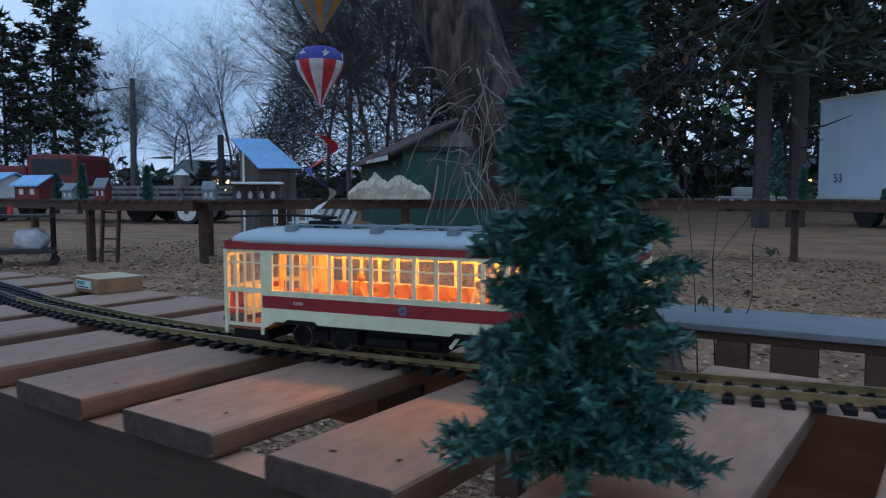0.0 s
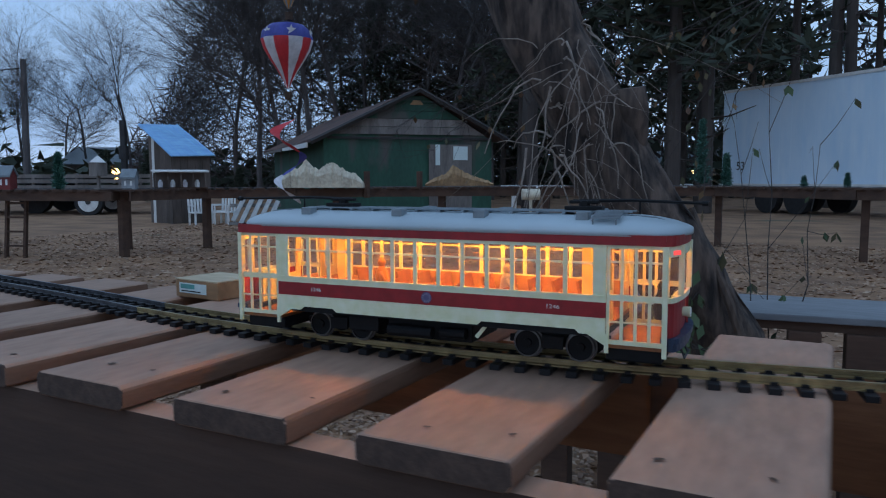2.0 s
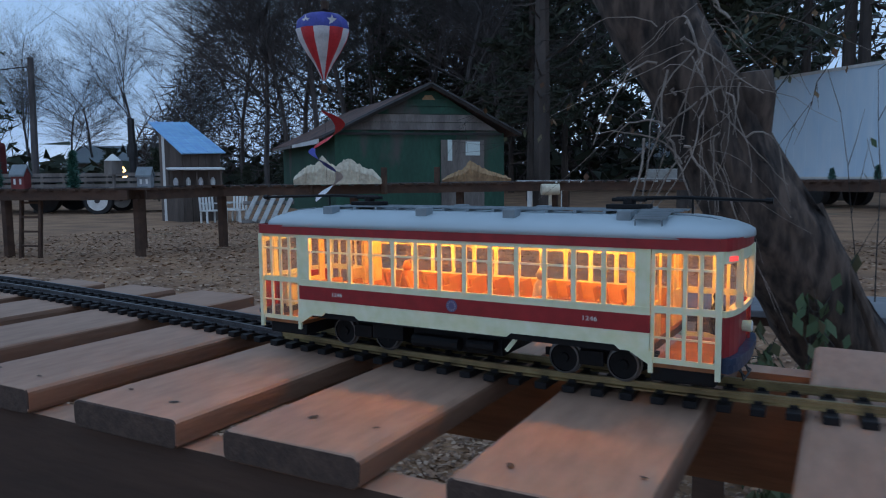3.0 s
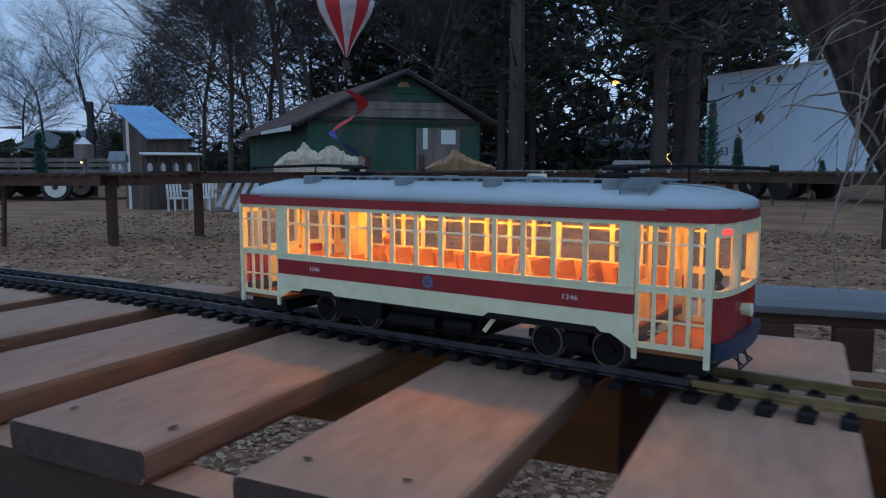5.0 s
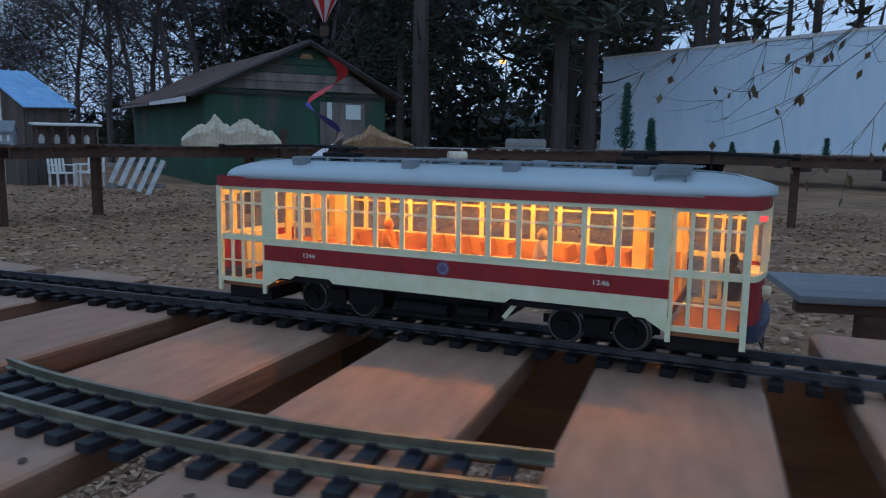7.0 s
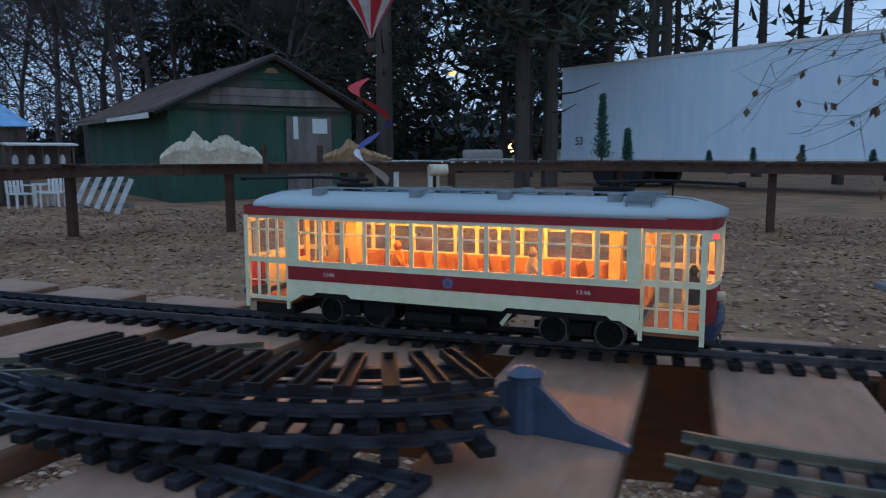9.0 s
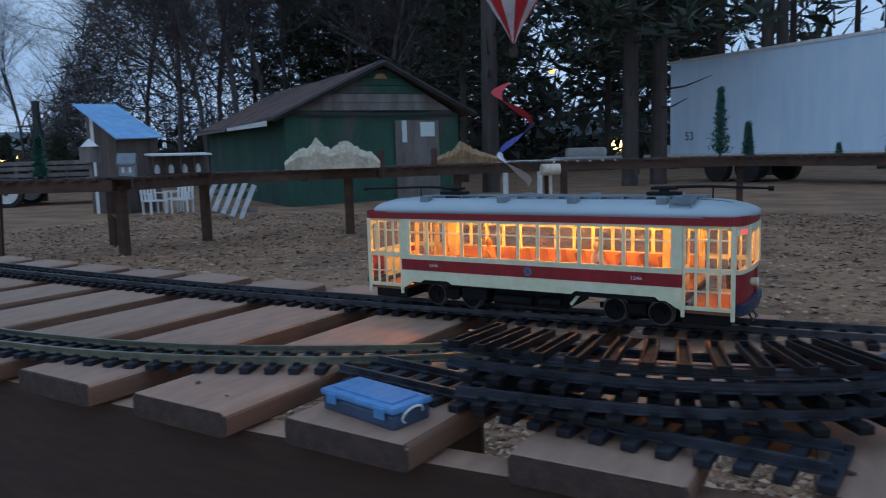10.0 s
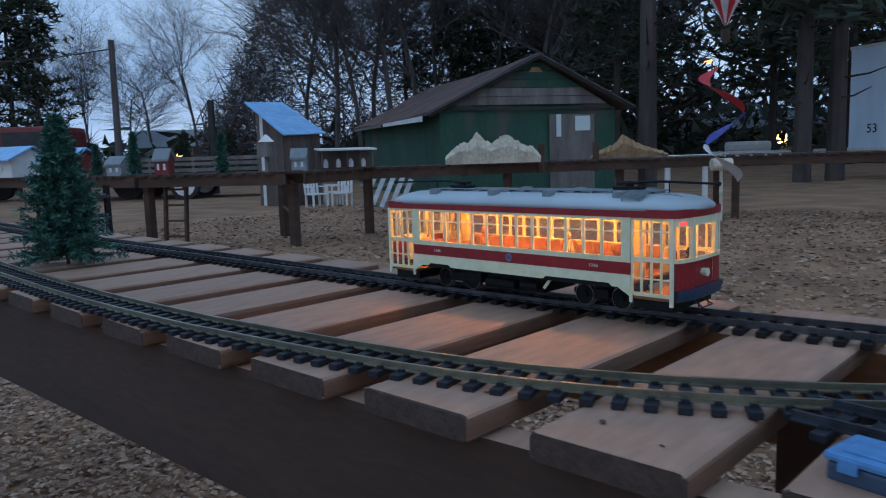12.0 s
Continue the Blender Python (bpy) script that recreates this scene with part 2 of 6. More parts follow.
M_NAVYBOX = material("navy_plastic", (0.045, 0.075, 0.13), (0.035, 0.06, 0.1), 0.45, 0, 20)
M_FABRED = material("red_nylon", (0.6, 0.03, 0.04), (0.5, 0.025, 0.035), 0.6, 0, 10)
M_FABWHITE = material("white_nylon", (0.72, 0.7, 0.72), None, 0.6, 0, 10)
M_FABBLUE = material("blue_nylon", (0.06, 0.07, 0.35), None, 0.6, 0, 10)
M_FABORANGE = material("orange_nylon", (0.6, 0.25, 0.04), None, 0.6, 0, 10)
M_HOUSERED = material("toy_red", (0.2, 0.032, 0.03), None, 0.7, 0, 6)
M_HOUSEGREY = material("toy_grey", (0.3, 0.32, 0.34), None, 0.7, 0, 6)
M_STREET = glow("sodium_lamp", (1.0, 0.42, 0.09), 4.5)
M_HOMELIGHT = glow("house_window_light", (1.0, 0.65, 0.25), 5)
M_FIGURE = material("figure_orange", (0.55, 0.2, 0.03), None, 0.6)
M_FIGUREW = material("figure_pale", (0.5, 0.42, 0.36), None, 0.6)
M_GRAVELROAD = material("grey_plank_top", (0.24, 0.25, 0.26), (0.16, 0.165, 0.175), 0.8, 0, 3, (0.2, 1, 1), 0.4, 40)


# ---- mesh helpers ----
def box(bm, x0, x1, y0, y1, z0, z1, bevel=0.0, m=None):
    r = bmesh.ops.create_cube(bm, size=1, matrix=Matrix.Translation(((x0 + x1) / 2, (y0 + y1) / 2, (z0 + z1) / 2)) @ Matrix.Diagonal((x1 - x0, y1 - y0, z1 - z0, 1)))
    vs = r["verts"]
    if bevel:
        es = {e for v in vs for e in v.link_edges}
        out = bmesh.ops.bevel(bm, geom=list(es), offset=bevel, segments=2, affect="EDGES", profile=0.6)
        vs = list({v for f in out["faces"] for v in f.verts} | {v for v in vs if v.is_valid})
    if m is not None:
        bmesh.ops.transform(bm, matrix=m, verts=vs)
    return vs


def cyl(bm, p, q, r0, r1=None, n=12):
    p, q = Vector(p), Vector(q)
    d = q - p
    m = Matrix.Translation((p + q) / 2) @ d.to_track_quat("Z", "Y").to_matrix().to_4x4()
    return bmesh.ops.create_cone(bm, cap_ends=True, segments=n, radius1=r0, radius2=r0 if r1 is None else r1, depth=d.length, matrix=m)["verts"]


def tube(bm, pts, radii, n=6):
    """A tube along points, with a radius at each."""
    rings = []
    pts = [Vector(p) for p in pts]
    for i, p in enumerate(pts):
        d = (pts[min(i + 1, len(pts) - 1)] - pts[max(i - 1, 0)]).normalized()
        a = d.cross(Vector((0.13, 0.31, 0.94))).normalized()
        b = d.cross(a)
        rings.append([bm.verts.new(p + (a * math.cos(6.2832 * k / n) + b * math.sin(6.2832 * k / n)) * radii[i]) for k in range(n)])
    for u, v in zip(rings, rings[1:]):
        for k in range(n):
            bm.faces.new((u[k], u[(k + 1) % n], v[(k + 1) % n], v[k]))
    bm.faces.new(rings[0][::-1])
    bm.faces.new(rings[-1])


def mesh(name, bm, mat, smooth=False):
    me = bpy.data.meshes.new(name)
    bm.normal_update()
    bm.to_mesh(me)
    bm.free()
    for m in mat if isinstance(mat, (list, tuple)) else [mat]:
        me.materials.append(m)
    if smooth:
        me.polygons.foreach_set("use_smooth", [True] * len(me.polygons))
    return me


def raw(name, verts, faces, mat):
    me = bpy.data.meshes.new(name)
    me.from_pydata(verts, [], faces)
    me.materials.append(mat)
    me.update()
    return me


def thing(name, label, category, m=None, group="", kind=""):
    ob = new(name)
    ob.empty_display_size = 0.05
    if m is not None:
        ob.matrix_basis = m
    return tagged(ob, label, category, group, kind)


def part(name, bm, mat, parent, label="", smooth=False):
    ob = new(name, mesh(name, bm, mat, smooth))
    ob.parent = parent
    return tagged(ob, label)


def piece(name, me, parent, m):
    ob = new(name, me)
    ob.parent = parent
    ob.matrix_basis = m
    return ob


def solid(name, bm, mat, label, category, m=None, group="", kind="", smooth=False):
    ob = new(name, mesh(name, bm, mat, smooth))
    if m is not None:
        ob.matrix_basis = m
    return tagged(ob, label, category, group, kind)


def curve_points(ctrl, step):
    """Evenly spaced points of a smooth curve through ctrl (x, y), with headings in radians."""
    dense = []
    c = [Vector((*p, 0)) for p in ctrl]
    c = [c[0] * 2 - c[1]] + c + [c[-1] * 2 - c[-2]]
    for i in range(1, len(c) - 2):
        for k in range(24):
            t = k / 24
            dense.append(0.5 * (2 * c[i] + (c[i + 1] - c[i - 1]) * t + (2 * c[i - 1] - 5 * c[i] + 4 * c[i + 1] - c[i + 2]) * t * t
                                + (3 * c[i] - c[i - 1] - 3 * c[i + 1] + c[i + 2]) * t ** 3))
    dense.append(c[-2])
    out, left = [], 0.0
    for a, b in zip(dense, dense[1:]):
        d = (b - a).length
        h = math.atan2(b.y - a.y, b.x - a.x)
        while left <= d:
            p = a.lerp(b, left / d)
            out.append((p.x, p.y, h))
            left += step
        left -= d
    return out


def ribbon(bm, pts, profile, closed=True):
    """Sweeps a profile of (offset to the left, height) along points with headings."""
    rings = []
    for x, y, h in pts:
        rings.append([bm.verts.new((x - math.sin(h) * o, y + math.cos(h) * o, z)) for o, z in profile])
    n = len(profile)
    for u, v in zip(rings, rings[1:]):
        for k in range(n):
            bm.faces.new((u[k], v[k], v[(k + 1) % n], u[(k + 1) % n]))
    bm.faces.new(rings[0])
    bm.faces.new(rings[-1][::-1])


RAIL = [(-0.0035, 0.0), (0.0035, 0.0), (0.0035, 0.0015), (0.001, 0.0025), (0.001, 0.006), (0.002, 0.0065), (0.002, 0.0085), (-0.002, 0.0085),
        (-0.002, 0.0065), (-0.001, 0.006), (-0.001, 0.0025), (-0.0035, 0.0015)]


def tie_mesh(mat):
    bm = bmesh.new()
    box(bm, -0.0062, 0.0062, -0.042, 0.042, 0.0, 0.0068, 0.001)
    for s in (-1, 1):
        for o in (-0.0055, 0.0055):
            box(bm, -0.0035, 0.0035, s * 0.0235 + o - 0.0016, s * 0.0235 + o + 0.0016, 0.006, 0.0098)
    return mesh("tie", bm, mat)


def hollow_tie_mesh(mat):
    """A tie that is hollow below: a thin top plate on two long ribs and two ends."""
    bm = bmesh.new()
    box(bm, -0.0062, 0.0062, -0.042, 0.042, 0.0052, 0.0068)
    for sx in (-1, 1):
        box(bm, sx * 0.005 - 0.0012, sx * 0.005 + 0.0012, -0.042, 0.042, 0.0, 0.0052)
    for sy in (-1, 1):
        box(bm, -0.0038, 0.0038, sy * 0.0408 - 0.0012, sy * 0.0408 + 0.0012, 0.0, 0.0052)
        box(bm, -0.0035, 0.0035, sy * 0.0235 - 0.007, sy * 0.0235 + 0.007, 0.006, 0.0098)
    return mesh("tie", bm, mat)


def track(label, ctrl, rail_mat, tie_me, z=0.0, m=None, spacing=0.0275, group="model railway track", category="model track", flip=False):
    """Two rails on plastic ties along a curve that lies at height z."""
    root = thing("model_track", label, category, m, group)
    pts = curve_points(ctrl, 0.012)
    for s in (-1, 1):
        bm = bmesh.new()
        ribbon(bm, pts, [(o + s * 0.0235, h + z + 0.0067) for o, h in RAIL])
        part("rail", bm, rail_mat, root)
    for x, y, h in curve_points(ctrl, spacing)[1:]:
        piece("tie", tie_me, root, Matrix.Translation((x, y, z)) @ Matrix.Rotation(h + random.uniform(-0.015, 0.015), 4, "Z"))
    return root


# ---- ground ----
def build_ground():
    bm = bmesh.new()
    rings, segs = [], 96
    c = Vector((-3.0, 2.0))
    for i in range(70):
        r = 0.4 * 1.125 ** i
        row = []
        for k in range(segs):
            a = 6.28319 * k / segs
            x, y = c.x + r * math.cos(a), c.y + r * math.sin(a)
            z = -1.0 + 0.05 * noise.noise((x * 0.35, y * 0.35, 0)) + 0.012 * noise.noise((x * 2, y * 2, 3)) if r < 60 else -1.0
            row.append(bm.verts.new((x, y, z)))
        rings.append(row)
    bm.faces.new(rings[0])
    for u, v in zip(rings, rings[1:]):
        for k in range(segs):
            bm.faces.new((u[k], v[k], v[(k + 1) % segs], u[(k + 1) % segs]))
    solid("ground", bm, M_GROUND, "dry brown winter grass strewn with dead leaves", "ground", kind="structure", smooth=True)


def scatter(name, label, mat, n, region, size, lift, seed, kind="stuff"):
    """Small curled leaves lying about a region (x0, x1, y0, y1)."""
    rng = np.random.default_rng(seed)
    vs, fs = [], []
    x = rng.uniform(region[0], region[1], n)
    y = rng.uniform(region[2], region[3], n)
    for i in range(n):
        s = size * rng.uniform(0.5, 1.3)
        a, tilt = rng.uniform(0, 6.28), rng.uniform(-0.6, 0.6)
        ca, sa = math.cos(a) * s, math.sin(a) * s
        z = -1.0 + 0.05 * noise.noise((x[i] * 0.35, y[i] * 0.35, 0)) + rng.uniform(0, lift)
        k = len(vs)
        h = s * tilt * 0.6
        vs += [(x[i] - ca, y[i] - sa, z), (x[i] - sa * 0.45, y[i] + ca * 0.45, z + h), (x[i] + ca, y[i] + sa, z + abs(h) * 0.5), (x[i] + sa * 0.45, y[i] - ca * 0.45, z + 0.3 * s)]
        fs += [(k, k + 1, k + 3), (k + 1, k + 2, k + 3)]
    ob = new(name, raw(name, vs, fs, mat))
    return tagged(ob, label, "leaves", kind=kind)


build_ground()
scatter("leaf_litter", "pale brown dead leaves and wood chips on the ground", M_LITTER, 95000, (-7.2, 1.4, -1.7, 2.8), 0.021, 0.03, 1)
scatter("leaf_litter", "scattered dead leaves over dry grass", M_LITTER, 42000, (-15, 4, 2.5, 14), 0.035, 0.03, 2)

# ---- the deck of the model railway ----
BOARD_L = 0.54


def board_mesh(length, seed):
    rng = random.Random(seed)
    bm = bmesh.new()
    box(bm, 0, 0.138, 0, length, -0.026, 0.0)
    es = [e for e in bm.edges if abs((e.verts[0].co - e.verts[1].co).y) > 0.1]
    bmesh.ops.bevel(bm, geom=es, offset=0.006, segments=3, affect="EDGES", profile=0.5)
    bmesh.ops.bevel(bm, geom=[e for e in bm.edges if e.verts[0].co.y == e.verts[1].co.y and e.calc_face_angle(0) > 1], offset=0.0012, segments=1, affect="EDGES")
    for v in bm.verts:
        v.co.x += rng.uniform(-0.0006, 0.0006)
        v.co.z += rng.uniform(-0.0005, 0.0005)
    bm.normal_update()
    # ends, sides and undersides take the materials with shade in their colour
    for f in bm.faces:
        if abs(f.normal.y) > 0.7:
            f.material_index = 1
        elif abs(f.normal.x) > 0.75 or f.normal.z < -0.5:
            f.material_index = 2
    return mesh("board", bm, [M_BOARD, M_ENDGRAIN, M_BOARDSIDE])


board_meshes = [board_mesh(BOARD_L, i) for i in range(5)]
knot_bm = bmesh.new()
bmesh.ops.create_circle(knot_bm, cap_ends=True, segments=10, radius=0.0045, matrix=Matrix.Diagonal((1.35, 0.75, 1, 1)))
knot_me = mesh("knot", knot_bm, M_KNOT)

# front left corner x, y and heading of each board, from the near end on
BOARDS = [(1.12, -0.19, 3), (0.91, -0.2, 3), (0.70, -0.205, 2), (0.49, -0.205, 1), (0.28, -0.21, 1), (0.066, -0.209, 1), (-0.149, -0.206, 1), (-0.358, -0.213, 1),
          (-0.572, -0.212, 1), (-0.783, -0.212, 0), (-0.972, -0.216, 0), (-1.182, -0.216, 0), (-1.398, -0.211, -1), (-1.6, -0.212, -2), (-1.805, -0.214, -3),
          (-2.015, -0.218, -4), (-2.225, -0.222, -6), (-2.44, -0.216, -9), (-2.655, -0.197, -12), (-2.85, -0.175, -11.5), (-3.045, -0.146, -11.5)]
BOARDS += [(-3.045 - 0.194 * i, -0.146 + 0.0345 * i, -11.5 - 0.25 * i) for i in range(1, 16)]


def build_deck():
    rng = random.Random(4)
    deck = thing("model_railway_deck", "tan-stained wooden deck boards laid crosswise on brown beams", "deck")
    for i, (x, y, a) in enumerate(BOARDS):
        turned = Matrix.Translation((x, y, rng.uniform(-0.0008, 0.0008))) @ Matrix.Rotation(radians(a), 4, "Z")
        far = 0.0 if i < 17 else 0.05 + 0.004 * (i - 17)
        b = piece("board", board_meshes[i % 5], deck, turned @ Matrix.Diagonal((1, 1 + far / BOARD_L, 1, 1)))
        for k in range(2):
            kx = 0.035 + 0.075 * k + rng.uniform(-0.015, 0.015)
            piece("screw_head", knot_me, deck, turned @ Matrix.Translation((kx, 0.035 + rng.uniform(0, 0.03), 0.0012)) @ Matrix.Rotation(rng.uniform(0, 3), 4, "Z") @ Matrix.Diagonal((rng.uniform(0.5, 0.9),) * 2 + (1, 1)))
    front = [(x + 0.07, y + 0.027) for x, y, a in BOARDS]
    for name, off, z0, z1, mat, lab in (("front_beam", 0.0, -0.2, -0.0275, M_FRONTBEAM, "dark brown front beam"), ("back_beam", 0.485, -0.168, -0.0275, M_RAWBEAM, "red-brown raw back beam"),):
        pts = [(x, y + off + (0.0 if i < 17 else 0.006 * (i - 17) * (off > 0.2)), math.pi) for i, (x, y) in enumerate(front)]
        pts = [(p[0], p[1], math.atan2(q[1] - p[1], q[0] - p[0])) for p, q in zip(pts, pts[1:])]
        bm = bmesh.new()
        ribbon(bm, pts, [(0.018, z0), (0.018, z1), (-0.018, z1), (-0.018, z0)])
        bm.normal_update()
        for f in bm.faces:
            f.material_index = 1 if abs(f.normal.z) > 0.9 and f.calc_center_median().z > -0.05 else 0
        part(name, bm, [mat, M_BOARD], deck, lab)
    for i in (3, 7, 11, 15, 19):
        for off in (0.46,):
            x, y = front[i][0] + 0.1, front[i][1] + off
            bm = bmesh.new()
            box(bm, x - 0.044, x + 0.044, y - 0.044 + 0.045, y + 0.044 + 0.045 if off < 0.2 else y + 0.02, -1.03, -0.03, 0.004)
            part("post", bm, M_BEAM, deck)
    for i in (2,):
        x, y = front[i][0] - 0.04, front[i][1]
        bm = bmesh.new()
        tube(bm, [(x, y + 0.06, -0.75), (x, y + 0.42, -0.1)], [0.03, 0.03], 4)
        part("brace", bm, M_BEAM, deck)


build_deck()

# ---- track ----
TIE, BLUETIE = tie_mesh(M_TIE), tie_mesh(M_BLUETIE)
LINE_A = [(1.5, 0.6), (0.9, 0.385), (0.47, 0.243), (0.2, 0.168), (-0.011, 0.116), (-0.27, 0.072), (-0.545, 0.056), (-0.8, 0.066), (-0.95, 0.083)]
LINE_B = [(-0.95, 0.083), (-1.123, 0.112), (-1.45, 0.158), (-1.77, 0.196), (-2.187, 0.22), (-2.65, 0.252), (-3.06, 0.3), (-3.5, 0.378), (-3.87, 0.454),
          (-4.44, 0.57), (-5.2, 0.74), (-6.0, 0.95)]
track("main line of brass rails on black plastic ties", LINE_A, M_BRASS, TIE)
track("main line of dark weathered rails on black plastic ties", LINE_B, M_DARKRAIL, TIE)
track("loose curved siding with tarnished brass rails on dusty ties", [(-2.43, 0.1), (-2.6, 0.005), (-2.78, -0.05), (-2.95, -0.073), (-3.12, -0.07), (-3.33, -0.05),
      (-3.46, -0.033), (-3.79, 0.03), (-4.27, 0.15), (-4.7, 0.27), (-5.1, 0.38)], M_GREENRAIL, BLUETIE)
track("loose end of curved track with tarnished rails", [(-1.585, -0.113), (-1.7, -0.12), (-1.8, -0.117), (-1.9, -0.105), (-1.98, -0.09), (-2.04, -0.072)], M_GREENRAIL, BLUETIE)
# a stack of spare curved track over one straight length
STACK_LOW = [(-2.5, -0.137), (-2.478, -0.138), (-2.385, -0.1435), (-2.3, -0.137), (-2.222, -0.119), (-2.165, -0.088)]
STACK_MID = [(-2.515, -0.1), (-2.49, -0.107), (-2.4, -0.121), (-2.31, -0.121), (-2.228, -0.105), (-2.16, -0.073)]
STACK_TOP = [(-2.53, -0.078), (-2.41, -0.109), (-2.314, -0.111), (-2.23, -0.096), (-2.163, -0.06)]
track("straight length of grey spare track below a stack", [(-2.655, -0.053), (-2.5, -0.104), (-2.35, -0.147), (-2.2, -0.187)], M_STEELRAIL, BLUETIE, 0.0005)
track("spare curved track with grey rails low in a stack", STACK_LOW, M_STEELRAIL, TIE, 0.016)
track("spare curved track with grey rails in a stack", STACK_MID, M_STEELRAIL, TIE, 0.0315)
track("spare curved track lying upside down on a stack", [(x, -y) for x, y in STACK_TOP], M_STEELRAIL, hollow_tie_mesh(M_TIE), 0.0, Matrix.Translation((0.0, 0.0, 0.0622)) @ Matrix.Rotation(math.pi, 4, "X"))


# ---- streetcar ----
def side_frame(bm, y0, y1, z0, z1, xs, bar):
    """Upright bars at xs between two heights."""
    for x in xs:
        box(bm, x - bar / 2, x + bar / 2, y0, y1, z0, z1)


def text_mesh(body, size):
    cu = bpy.data.curves.new("lettering", "FONT")
    cu.body, cu.size, cu.align_x, cu.align_y, cu.extrude = body, size, "CENTER", "CENTER", 0.0002
    tmp = bpy.data.objects.new("lettering", cu)
    scene.collection.objects.link(tmp)
    dg = bpy.context.evaluated_depsgraph_get()
    me = bpy.data.meshes.new_from_object(tmp.evaluated_get(dg))
    bpy.data.objects.remove(tmp)
    return me


def grid_plate(bm, xe, ze, ys):
    """One sash plate: every other strip between the edges is solid, across and upright, and the cells between are open."""
    vs = {(i, j, k): bm.verts.new((x, y, z)) for i, x in enumerate(xe) for j, z in enumerate(ze) for k, y in enumerate(ys)}

    def full(i, j):
        return 0 <= i < len(xe) - 1 and 0 <= j < len(ze) - 1 and (i % 2 == 0 or j % 2 == 0)

    for i in range(len(xe) - 1):
        for j in range(len(ze) - 1):
            if not full(i, j):
                continue
            for k in (0, 1):
                q = [vs[i, j, k], vs[i + 1, j, k], vs[i + 1, j + 1, k], vs[i, j + 1, k]]
                bm.faces.new(q if k == 0 else q[::-1])
            for di, dj, a, b in ((-1, 0, (i, j + 1), (i, j)), (1, 0, (i + 1, j), (i + 1, j + 1)), (0, -1, (i, j), (i + 1, j)), (0, 1, (i + 1, j + 1), (i, j + 1))):
                if not full(i + di, j + dj):
                    bm.faces.new((vs[(*a, 0)], vs[(*a, 1)], vs[(*b, 1)], vs[(*b, 0)]))


